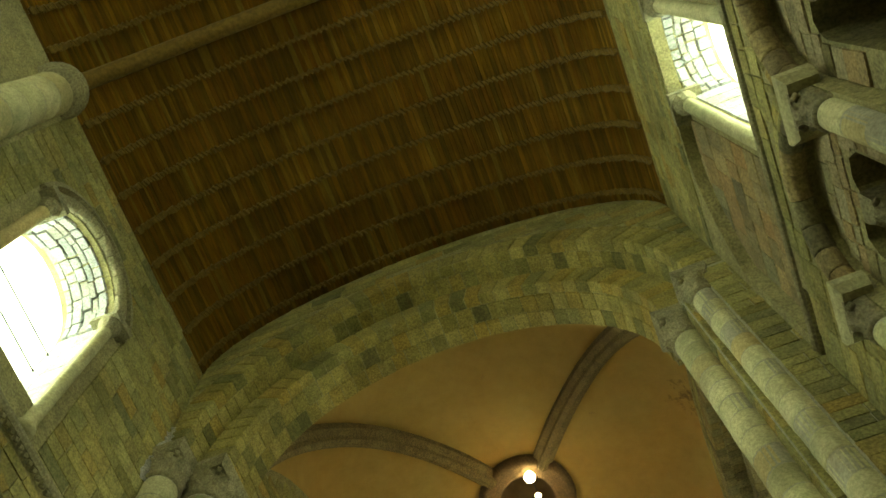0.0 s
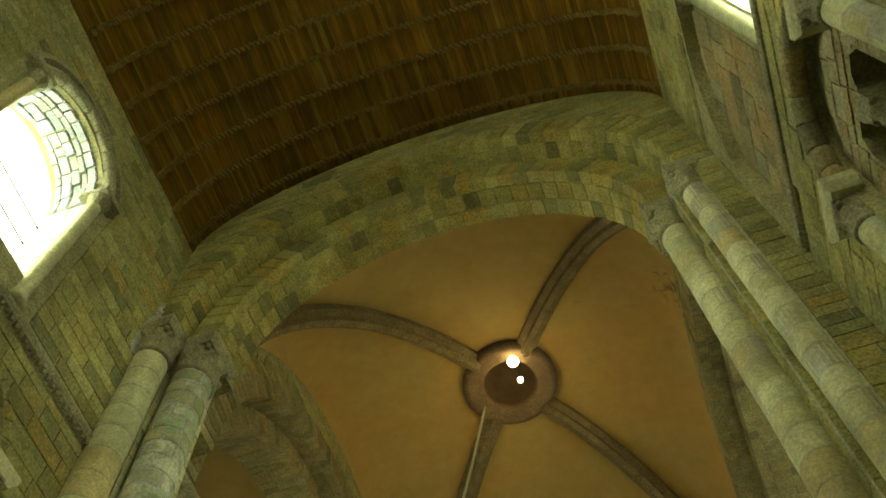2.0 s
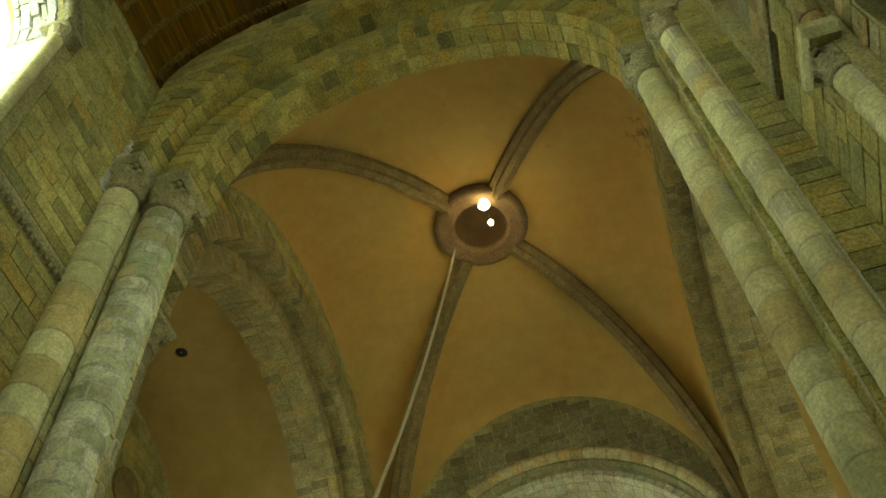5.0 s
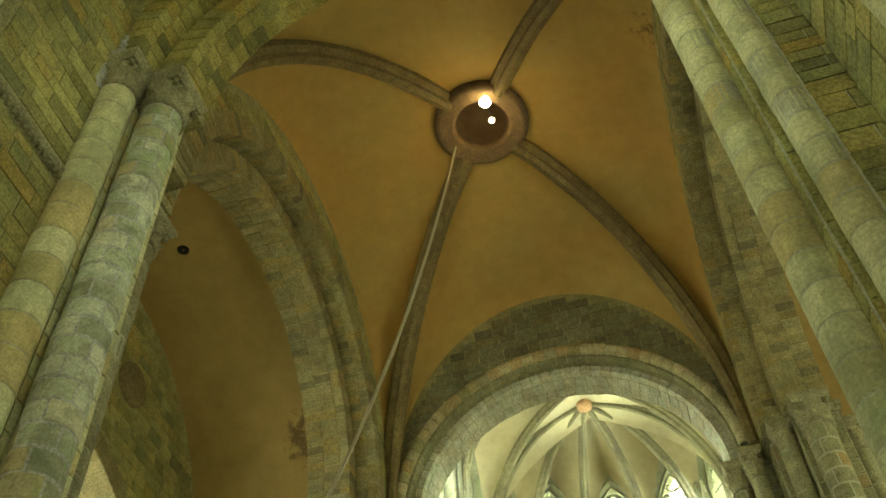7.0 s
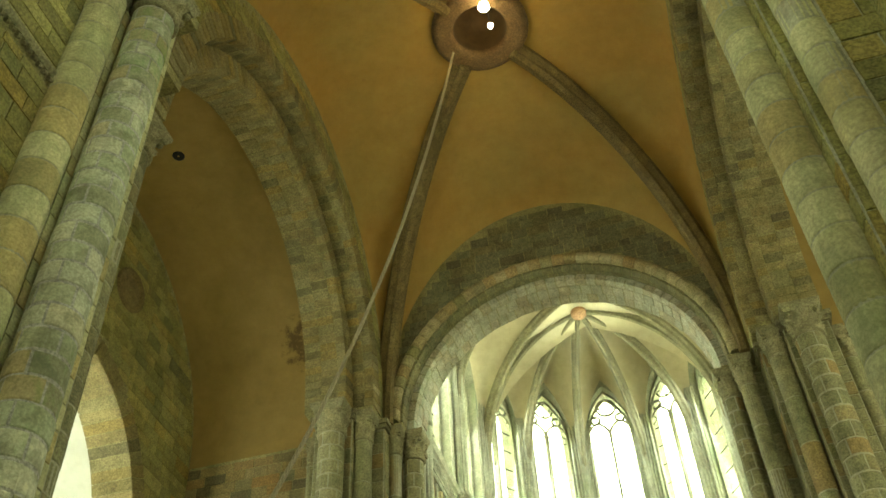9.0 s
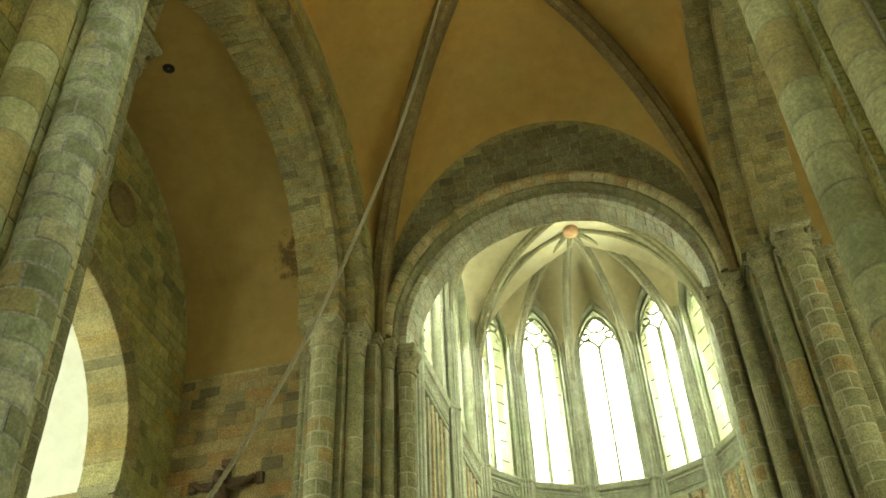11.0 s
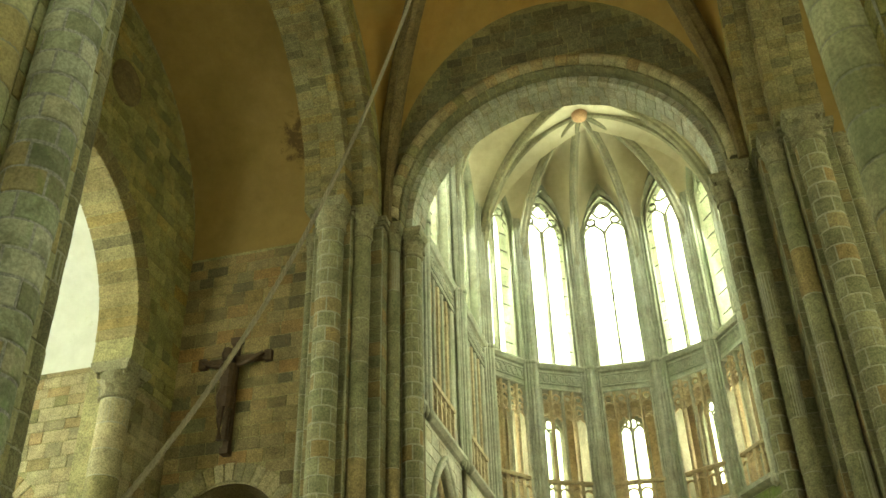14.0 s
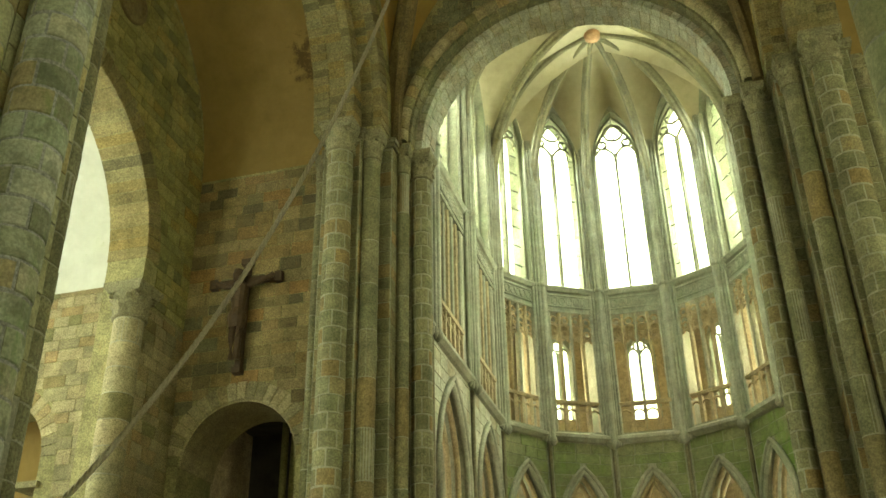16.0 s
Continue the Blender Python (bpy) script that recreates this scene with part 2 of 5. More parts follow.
# ---- mesh helpers ----
class Shape:
    """Corners and faces of one mesh, gathered piece by piece."""

    def __init__(self):
        self.v, self.f = [], []

    def add(self, verts, faces):
        k = len(self.v)
        self.v += [tuple(p) for p in verts]
        self.f += [tuple(i + k for i in q) for q in faces]
        return self

    def hexa(self, low, high):
        """A block between two quads that run the same way round."""
        return self.add([*low, *high], [(3, 2, 1, 0), (4, 5, 6, 7), (0, 1, 5, 4), (1, 2, 6, 5), (2, 3, 7, 6), (3, 0, 4, 7)])

    def box(self, x0, x1, y0, y1, z0, z1):
        return self.hexa([(x0, y0, z0), (x1, y0, z0), (x1, y1, z0), (x0, y1, z0)], [(x0, y0, z1), (x1, y0, z1), (x1, y1, z1), (x0, y1, z1)])

    def grid(self, rows, closed=False):
        n = len(rows[0])
        faces = []
        for i in range(len(rows) - 1):
            for j in range(n if closed else n - 1):
                a, b = i * n + j, i * n + (j + 1) % n
                faces.append((a, b, b + n, a + n))
        return self.add([p for r in rows for p in r], faces)

    def turned(self, cx, cy, profile, n=16):
        """A lathe form about an upright axis: (radius, height) pairs."""
        rows = [[(cx + r * math.cos(2 * math.pi * k / n), cy + r * math.sin(2 * math.pi * k / n), z) for k in range(n)] for r, z in profile]
        return self.grid(rows, True)

    def sweep(self, path, profile, side=None):
        """A section, given as (out, up) pairs, carried along a path."""
        path = [Vector(p) for p in path]
        rows = []
        for i, p in enumerate(path):
            d = (path[min(i + 1, len(path) - 1)] - path[max(i - 1, 0)]).normalized()
            s = Vector(side) if side else d.cross(Vector((0, 0, 1)))
            if s.length < 1e-4:
                s = Vector((1, 0, 0))
            s = (s - d * s.dot(d)).normalized()
            u = s.cross(d)
            rows.append([p + s * a + u * c for a, c in profile])
        self.grid(rows, True)
        k = len(self.v)
        n = len(profile)
        self.f += [tuple(range(k - n, k)), tuple(reversed(range(k - n * len(rows), k - n * (len(rows) - 1))))]
        return self

    def tube(self, path, r, n=6, side=None):
        return self.sweep(path, [(r * math.cos(2 * math.pi * k / n), r * math.sin(2 * math.pi * k / n)) for k in range(n)], side)

    def mesh(self, name, mat, smooth=False):
        me = bpy.data.meshes.new(name)
        me.from_pydata(self.v, [], self.f)
        b = bmesh.new()
        b.from_mesh(me)
        bmesh.ops.recalc_face_normals(b, faces=b.faces)
        b.to_mesh(me)
        b.free()
        me.materials.append(mat)
        if smooth:
            me.shade_smooth()
        return me


def part(name, shape, mat, parent=None, label="", smooth=False):
    ob = new(name, shape if isinstance(shape, bpy.types.Mesh) else shape.mesh(name, mat, smooth))
    ob.parent = parent
    if label:
        ob["label"] = label
    return ob


def thing(name, label, category, group="", kind="", at=(0, 0, 0)):
    ob = new(name)
    ob.empty_display_size = 0.2
    ob.location = at
    return tagged(ob, label, category, group, kind)


def setting(name, shape, mat, label, category, smooth=False):
    return tagged(part(name, shape, mat, None, "", smooth), label, category, "", "structure")


class Plane:
    """A wall's face: along it, up, and out towards the room."""

    def __init__(self, o, u):
        self.o, self.u, self.n = Vector(o), Vector(u).normalized(), Vector(u).normalized().cross(Vector((0, 0, 1)))

    def at(self, a, z, d=0.0):
        return self.o + self.u * a + self.n * d + Vector((0, 0, z))


def arch_top(c, r, zc, rise=None):
    """Height of a round (or raised) arch above a point of its span."""
    h = r if rise is None else rise
    return lambda a: zc + h * math.sqrt(max(0.0, 1 - ((a - c) / r) ** 2))


def pointed_top(c, r, zc, rise):
    """Height of a pointed arch: two arcs that meet over the middle."""
    k = (rise * rise - r * r) / (2 * r)
    rad = r + k

    def top(a):
        d = abs(a - c)
        return zc + math.sqrt(max(0.0, rad * rad - (d + k) ** 2))
    return top


def wall(plane, a0, a1, z0, z1, thick, holes, step=0.12):
    """A wall with openings: holes are (from, to, bottom, top) with heights as numbers or functions; z1 may be one too."""
    top = z1 if callable(z1) else (lambda a: z1)
    cuts = {a0, a1}
    for h0, h1, lo, hi in holes:
        cuts |= {max(a0, h0), min(a1, h1)}
    cuts = sorted(cuts)
    s = Shape()
    for p, q in zip(cuts, cuts[1:]):
        inside = sorted([h for h in holes if h[0] < (p + q) / 2 < h[1]], key=lambda h: h[2](p) if callable(h[2]) else h[2])
        curved = callable(z1) or any(callable(h[3]) or callable(h[2]) for h in inside)
        n = max(1, math.ceil((q - p) / step)) if curved else 1
        for i in range(n):
            e0, e1 = p + (q - p) * (0.5 - 0.5 * math.cos(math.pi * i / n)), p + (q - p) * (0.5 - 0.5 * math.cos(math.pi * (i + 1) / n))
            low = [(z0, z0)]
            for h in inside:
                lo, hi = h[2], h[3]
                low.append((lo(e0), lo(e1)) if callable(lo) else (lo, lo))
                low.append((hi(e0), hi(e1)) if callable(hi) else (hi, hi))
            low.append((top(e0), top(e1)))
            for (b0, b1), (t0, t1) in zip(low[::2], low[1::2]):
                if t0 - b0 < 1e-3 and t1 - b1 < 1e-3:
                    continue
                s.hexa([plane.at(e0, b0), plane.at(e1, b1), plane.at(e1, b1, -thick), plane.at(e0, b0, -thick)],
                       [plane.at(e0, t0), plane.at(e1, t1), plane.at(e1, t1, -thick), plane.at(e0, t0, -thick)])
    return s


def slab_mesh(name, mat, seed):
    """A dressed block one unit wide and high, with worn edges; only the face and its chamfers."""
    rng = random.Random(seed)
    j = lambda: rng.uniform(-0.012, 0.012)
    f = [(sx * (0.488 + j()), sy * (0.478 + j()), 0.014 + j() * 0.3) for sx, sy in ((-1, -1), (0, -1), (1, -1), (1, 1), (0, 1), (-1, 1))]
    b = [(x * 1.03, y * 1.04, -0.05) for x, y, z in f]
    m = [(x * 1.015, y * 1.025, z - 0.007) for x, y, z in f]
    s = Shape().add(f + m + b, [(0, 1, 4, 5), (1, 2, 3, 4)] + [(i, i + 6, (i + 1) % 6 + 6, (i + 1) % 6) for i in range(6)]
                    + [(i + 6, i + 12, (i + 1) % 6 + 12, (i + 1) % 6 + 6) for i in range(6)])
    return s.mesh(name, mat)


SLABS = {m.name: [slab_mesh("stone_block", m, k) for k in range(5)] for m in (M_STONE, M_OCHRE, M_MOSSY, M_SHAFT, M_ASHLAR, M_SPANDREL, M_PIER, M_PALECHOIR, M_WHITISH)}



def ashlar(parent, plane, a0, a1, z0, z1, keep=None, course=(0.17, 0.29), length=(0.24, 0.6), mat=M_STONE, seed=1, proud=0.0, name="stone"):
    """Courses of blocks on a wall's face. keep(z0, z1) gives the stretches of the wall that the course may cover."""
    rng = random.Random(seed)
    z = z0
    while z < z1 - 0.1:
        h = min(rng.uniform(*course), z1 - z)
        for p, q in (keep(z, z + h) if keep else [(a0, a1)]):
            p, q = max(p, a0), min(q, a1)
            a = p
            while a < q - 0.05:
                w = rng.uniform(*length)
                if q - a - w < 0.2:
                    w = q - a
                m = Matrix.Identity(4)
                m.col[0][:3], m.col[1][:3], m.col[2][:3] = plane.u * (w - 0.012), Vector((0, 0, h - 0.012)), plane.n * rng.uniform(0.7, 1.25)
                m.col[3][:3] = plane.at(a + w / 2, z + h / 2, proud)
                ob = new(name, rng.choice(SLABS[mat.name]))
                ob.parent = parent
                ob.matrix_basis = m
                a += w
        z += h


def clear_of(a0, a1, holes):
    """The stretches of a course left beside openings, each (from, to, bottom, top function)."""
    def keep(zlo, zhi):
        spans = [(a0, a1)]
        for h0, h1, lo, hi in holes:
            cs = [h0 + (h1 - h0) * k / 60 for k in range(61)]
            ins = [a for a in cs if (lo(a) if callable(lo) else lo) < zhi and (hi(a) if callable(hi) else hi) > zlo + 0.35 * (zhi - zlo)]
            if not ins:
                continue
            p, q = min(ins), max(ins)
            spans = [s for x, y in spans for s in ((x, min(y, p)), (max(x, q), y)) if s[1] - s[0] > 0.06]
        return spans
    return keep


def under(a0, a1, top):
    """The stretch of a course that lies below a curved head."""
    def keep(zlo, zhi):
        ins = [a for a in [a0 + (a1 - a0) * k / 120 for k in range(121)] if top(a) > zhi - 0.03]
        return [(min(ins), max(ins))] if ins else []
    return keep


def voussoirs(parent, plane, c, zc, r0, r1, d0, d1, n, mat=M_STONE, ends=(0.0, 180.0), seed=0):
    """The wedge stones of a round arch, each an object of its own on one shared mesh; d0 to d1 is their depth from the wall's face."""
    step = radians(ends[1] - ends[0]) / n
    g, inset = 0.009, 0.014
    meshes = []
    rng = random.Random(seed)
    for k in range(3):
        h = step / 2
        pr = rng.uniform(-0.006, 0.008)
        def ring(rr0, rr1, sh, d):
            out = []
            for ang, rr in ((-h, rr0), (0, rr0), (h, rr0), (h, rr1), (0, rr1), (-h, rr1)):
                ang2 = ang * (1 - sh / (h * rr)) 
                out.append((rr * math.sin(ang2), rr * math.cos(ang2), d))
            return out
        v = ring(r0, r1, g, d0) + ring(r0, r1, g, d1 - inset) + ring(r0 + inset, r1 - inset, g + inset, d1 + pr)
        v = [(x, y - (pr if i % 6 in (0, 1, 2) and i < 12 else 0), z) for i, (x, y, z) in enumerate(v)]
        f = [tuple(range(12, 18)), tuple(reversed(range(6)))]
        for b in (0, 6):
            f += [(b + i, b + (i + 1) % 6, b + 6 + (i + 1) % 6, b + 6 + i) for i in range(6)]
        meshes.append(Shape().add(v, f).mesh("voussoir", mat))
    for i in range(n):
        ang = radians(ends[0]) + step * (i + 0.5)
        e = Vector((0, 0, 1))
        rad = plane.u * math.cos(ang) + e * math.sin(ang)
        tan = plane.u * math.sin(ang) - e * math.cos(ang)
        m = Matrix.Identity(4)
        m.col[0][:3], m.col[1][:3], m.col[2][:3], m.col[3][:3] = tan, rad, plane.n, plane.at(c, zc)
        ob = new("voussoir", rng.choice(meshes))
        ob.parent, ob.matrix_basis = parent, m


def roll_stones(parent, plane, c, zc, r, tube, d, n, mat, seed=0, sides=9):
    """A round moulding along an arch, cut into stones: each an object of its own on shared meshes."""
    step = math.pi / n
    rng = random.Random(seed)
    meshes = []
    for k in range(3):
        tr = tube * rng.uniform(0.96, 1.05)
        rows = []
        for f, t in ((-0.5, 0.8), (-0.47, 0.97), (-0.4, 1.0), (0.0, 1.0), (0.4, 1.0), (0.47, 0.97), (0.5, 0.8)):
            a = step * f
            rows.append([((r + tr * t * math.cos(2 * math.pi * q / sides)) * math.sin(a), (r + tr * t * math.cos(2 * math.pi * q / sides)) * math.cos(a), d + tr * t * math.sin(2 * math.pi * q / sides)) for q in range(sides)])
        meshes.append(Shape().grid(rows, True).mesh("roll_stone", mat, True))
    for i in range(n):
        a = step * (i + 0.5)
        e = Vector((0, 0, 1))
        m = Matrix.Identity(4)
        m.col[0][:3], m.col[1][:3], m.col[2][:3], m.col[3][:3] = plane.u * math.sin(a) - e * math.cos(a), plane.u * math.cos(a) + e * math.sin(a), plane.n, plane.at(c, zc)
        ob = new("roll_stone", rng.choice(meshes))
        ob.parent, ob.matrix_basis = parent, m


def drum_mesh(r, h, seed, mat, n=20):
    rng = random.Random(seed)
    rr = r * rng.uniform(0.985, 1.012)
    return Shape().turned(0, 0, [(rr * 0.93, 0.006), (rr * 0.985, 0.009), (rr, 0.022), (rr, h * 0.5), (rr, h - 0.022), (rr * 0.985, h - 0.009), (rr * 0.93, h - 0.006)], n).mesh("drum", mat, True)


def curved_block(r, h, a0, a1, mat, grow=0.0):
    """One curved stone of a coursed shaft, its edges worn back towards the joints."""
    gap = 0.010 / r
    n = max(3, round((a1 - a0) / 0.25))
    angs = [a0 + gap + (a1 - a0 - 2 * gap) * k / n for k in range(n + 1)]
    angs = [angs[0], angs[0] + 0.4 * gap, *angs[1:-1], angs[-1] - 0.4 * gap, angs[-1]]
    rows = []
    for z, d in ((0.009, 0.03), (0.011, 0.006), (0.022, 0.0), (h - 0.022, 0.0), (h - 0.011, 0.006), (h - 0.009, 0.03)):
        rows.append([((r + grow - max(d, 0.03 if k in (0, len(angs) - 1) else 0.0)) * math.cos(a), (r + grow - max(d, 0.03 if k in (0, len(angs) - 1) else 0.0)) * math.sin(a), z) for k, a in enumerate(angs)])
    return Shape().grid(rows).mesh("curved_block", mat, False)


def coursed_column(x, y, z_top, r, label, face, course=0.3, mat=None, seed=0, group="piers of the crossing", cap_h=0.42, mortar=None):
    """An engaged shaft of small curved blocks in lime mortar; face is the side, in degrees, that stands free."""
    col = thing("column", label, "column", group, "", (x, y, 0))
    rng = random.Random(seed * 5 + 1)
    zt = z_top - 0.16 - cap_h - 0.05
    part("mortar_core", Shape().turned(0, 0, [(r - 0.005, 0.28), (r - 0.005, zt)], 36), mortar or M_MORTAR, col, "pale mortar joints", True)
    n = round((zt - 0.3) / course)
    h = (zt - 0.3) / n
    f = radians(face)
    halves = [(f - 1.85, f - 0.1), (f - 0.1, f + 1.85)]
    thirds = [(f - 1.85, f - 0.75), (f - 0.75, f + 0.62), (f + 0.62, f + 1.85)]
    sets = [[curved_block(r, h, a, b, mat, g) for a, b in spans for g in (-0.003, 0.004)] for spans in (halves, thirds)]
    for k in range(n):
        meshes = sets[k % 2]
        for j in range(len(meshes) // 2):
            ob = new("curved_block", meshes[2 * j + rng.randrange(2)])
            ob.parent = col
            ob.location = (0, 0, 0.3 + k * h)
    part("base", Shape().turned(0, 0, [(r * 1.5, 0), (r * 1.5, 0.12), (r * 1.35, 0.15), (r * 1.38, 0.2), (r * 1.15, 0.25), (r * 1.02, 0.3)], 20), M_CARVED, col)
    capital(col, 0, 0, z_top, r, cap_h)
    return col


def capital(parent, x, y, z_top, r, h=0.42, size=None, turn=0.0, mat=None):
    """A carved capital: neck ring, bell with two tiers of leaves and corner volutes; and its square abacus."""
    mat = mat or M_CARVED
    w = r * 1.14
    s = Shape()
    zb = z_top - 0.16 - h
    s.turned(x, y, [(r * 1.0, zb - 0.05), (r * 1.16, zb - 0.04), (r * 1.2, zb - 0.015), (r * 1.12, zb + 0.01), (r * 1.02, zb + 0.02)], 18)
    s.turned(x, y, [(r * 1.0, zb), (r * 1.03, zb + h * 0.35), (r * 1.16, zb + h * 0.7), (w * 1.1, zb + h)], 18)
    for tier, (zt, hh, n, grow) in enumerate(((zb + 0.02, h * 0.42, 8, 1.12), (zb + h * 0.36, h * 0.5, 8, 1.24))):
        for k in range(n):
            ang = 2 * math.pi * (k + 0.5 * tier) / n + turn
            d, sd = Vector((math.cos(ang), math.sin(ang), 0)), Vector((-math.sin(ang), math.cos(ang), 0))
            rows = []
            for q in range(6):
                f = q / 5
                rad = r * (1.02 + (grow - 1.0) * f * f) + (0.1 * r if q == 4 else 0.0) + (0.15 * r if q == 5 else 0)
                wd = r * 0.34 * math.sin(math.pi * (0.3 + 0.55 * f)) + 0.01
                zz = zt + hh * (f if q < 5 else 0.9)
                c = Vector((x, y, zz)) + d * rad
                rows.append([c - sd * wd - d * 0.03, c - sd * wd * 0.5 + d * 0.1 * r, c - d * 0.004, c + sd * wd * 0.5 + d * 0.1 * r, c + sd * wd - d * 0.03])
            s.grid(rows)
    for k in range(4):
        ang = math.pi / 4 + k * math.pi / 2 + turn
        c = Vector((x + w * 1.2 * math.cos(ang), y + w * 1.2 * math.sin(ang), zb + h * 0.88))
        sd = Vector((-math.sin(ang), math.cos(ang), 0))
        s.tube([c - sd * 0.03, c - sd * 0.01, c + sd * 0.01, c + sd * 0.03], 0.14 * r + 0.012, 8)
    cap = part("capital", s, mat, parent, "carved leafy stone capital", True)
    a = Shape()
    ca, sa = math.cos(turn), math.sin(turn)
    def sq(k, z):
        return [(x + k * (p * ca - q * sa), y + k * (p * sa + q * ca), z) for p, q in ((-1, -1), (1, -1), (1, 1), (-1, 1))]
    a.hexa(sq(w * 1.04, z_top - 0.16), sq(w * 1.22, z_top - 0.075))
    a.hexa(sq(w * 1.22, z_top - 0.0749), sq(w * 1.24, z_top))
    part("abacus", a, mat, cap)


def column(x, y, z0, z_top, r, label, drum=0.3, size=None, mat=None, seed=0, group="piers of the crossing", base=True, cap_h=0.42, with_cap=True):
    """An engaged shaft built of drums under a carved capital."""
    mat = mat or M_SHAFT
    col = thing("column", label, "column", group, "", (x, y, z0))
    rng = random.Random(seed * 7 + 3)
    zt = z_top - (0.16 + cap_h + 0.05 if with_cap else 0)
    n = max(2, round((zt - z0 - (0.3 if base else 0)) / drum))
    h = (zt - z0 - (0.3 if base else 0)) / n
    meshes = [drum_mesh(r, h, seed + k, mat) for k in range(4)]
    part("mortar_core", Shape().turned(0, 0, [(r * 0.975, 0.28 if base else 0), (r * 0.975, zt - z0)], 24), M_MORTAR, col, "pale mortar joints", True)
    for k in range(n):
        ob = new("drum", rng.choice(meshes))
        ob.parent = col
        ob.location = (rng.uniform(-0.003, 0.003), rng.uniform(-0.003, 0.003), (0.3 if base else 0) + k * h)
        ob.rotation_euler = (0, 0, rng.uniform(0, 6))
    if base:
        b = Shape().turned(0, 0, [(r * 1.5, 0), (r * 1.5, 0.12), (r * 1.35, 0.15), (r * 1.38, 0.2), (r * 1.15, 0.25), (r * 1.02, 0.3)], 20)
        part("base", b, M_CARVED, col)
    if with_cap:
        capital(col, 0, 0, z_top - z0, r, cap_h, size)
    return col

# ---- plan ----
AX = -1.61                      # the church's axis
XL, XR = -5.2, 2.2              # the nave's side walls
SPRING, CROWN = 14.95, 17.15    # the wooden vault
CY = 10.3                       # the middle of the crossing
CX0, CX1, CY0, CY1 = -5.2, 1.98, 5.6, 15.0
IMP = 12.4                      # top of the capitals
ZC = 12.58                      # centres of the crossing arches

def facing_west(y): return Plane((0, y, 0), (1, 0, 0))
def facing_east(y): return Plane((0, y, 0), (-1, 0, 0))

# floor and outer ground
setting("floor", Shape().box(-15, 11, -16, 33, -0.3, 0.0), M_FLOOR, "worn grey stone floor of the church", "floor")
setting("ground", Shape().box(-400, 400, -400, 400, -30.4, -30.0), M_OUT, "distant ground outside the church", "ground")

# ---- nave walls ----
# left wall: its face looks towards +x
pl = Plane((XL, 0, 0), (0, 1, 0))
LW = (1.9, 0.80, 12.85)          # window: middle, half width, springing
STR_L, STR_R = 10.0, 9.5
BAY = 4.62
holes_l, holes_r = [], []
for k in (-2, -1, 0):
    c = LW[0] + k * BAY
    holes_l += [(c - LW[1], c + LW[1], 10.5, arch_top(c, LW[1], LW[2])),
                (c - 1.45, c - 0.2, 7.2, arch_top(c - 0.825, 0.625, 8.5)), (c + 0.2, c + 1.45, 7.2, arch_top(c + 0.825, 0.625, 8.5)),
                (c - 1.55, c + 1.55, 0.0, arch_top(c, 1.55, 4.2))]
nave_l = setting("wall_north", wall(pl, -12, 4.45, 0, SPRING + 0.05, 0.75, holes_l), M_WALL, "tall nave wall of weathered grey-green granite with round-arched windows", "wall")
pr = Plane((XR, 0, 0), (0, -1, 0))
RW = (1.93, 0.57, 12.55)
TR = (1.80, 0.80, 0.66, 8.15)    # twin gallery arches: middle, offset, radius, springing
REC = 0.16
def recess_top(c):
    return lambda a: 12.62 - 1.15 * max(0.0, (abs(-a - c) - 1.15) / 1.25) ** 2.2
for k in (-2, -1, 0):
    c = RW[0] + k * BAY
    holes_r.append((-c - 2.38, -c + 2.38, STR_R + 0.02, recess_top(c)))
low_r = []
for k in (-2, -1, 0):
    c = TR[0] + k * BAY
    low_r += [(-c - TR[1] - TR[2], -c - TR[1] + TR[2], 6.6, arch_top(-c - TR[1], TR[2], TR[3])), (-c + TR[1] - TR[2], -c + TR[1] + TR[2], 6.6, arch_top(-c + TR[1], TR[2], TR[3])),
              (-c - 1.55, -c + 1.55, 0.0, arch_top(-c, 1.55, 4.0))]
nave_r = setting("wall_south", wall(pr, -4.45, 12, 0, SPRING + 0.05, REC, holes_r + low_r + [(-4.46, -3.74, 0, STR_R - 0.05)]), M_WALL, "tall nave wall of weathered granite with gallery arches and round-arched windows", "wall")
win_r = []
for k in (-2, -1, 0):
    c = RW[0] + k * BAY
    win_r.append((-c - RW[1], -c + RW[1], STR_R + 0.35, arch_top(-c, RW[1], RW[2])))
pr2 = Plane((XR + REC, 0, 0), (0, -1, 0))
inner_r = []
for k in (-2, -1, 0):
    c = TR[0] + k * BAY
    for s in (-1, 1):
        m = -c + s * TR[1]
        inner_r += [(m - 0.40, m - 0.05, 6.6, arch_top(m - 0.225, 0.175, 7.95)), (m + 0.05, m + 0.40, 6.6, arch_top(m + 0.225, 0.175, 7.95))]
part("recess_wall", wall(pr2, -4.45, 12, 0, SPRING + 0.05, 0.62, win_r + inner_r + [(-c - 1.55, -c + 1.55, 0.0, arch_top(-c, 1.55, 4.0)) for c in [TR[0] + k * BAY for k in (-2, -1, 0)]]), M_WALL, nave_r)

# end walls, aisles and outer shells that close the place
setting("wall_west", wall(facing_east(-12), -2.3, 5.3, 0, 17.6, 0.6, [(0.3, 2.9, 8.0, arch_top(1.6, 1.3, 13.0))]), M_WALL, "plain west wall of the nave with a tall window", "wall")
setting("aisle_north", Shape().box(-9.2, -9.0, -12, 5, 0, 9.2).box(-9.2, XL - 0.6, -12, 5, 9.2, 9.5), M_DARK, "stone shell of the north aisle and gallery, coloured dark for shade", "wall")
setting("aisle_south", Shape().box(6.0, 6.2, -12, 5, 0, 9.2).box(XR + 0.72, 6.2, -12, 5, 9.2, 9.45), M_DARK, "stone shell of the south aisle and gallery, coloured dark for shade", "wall")

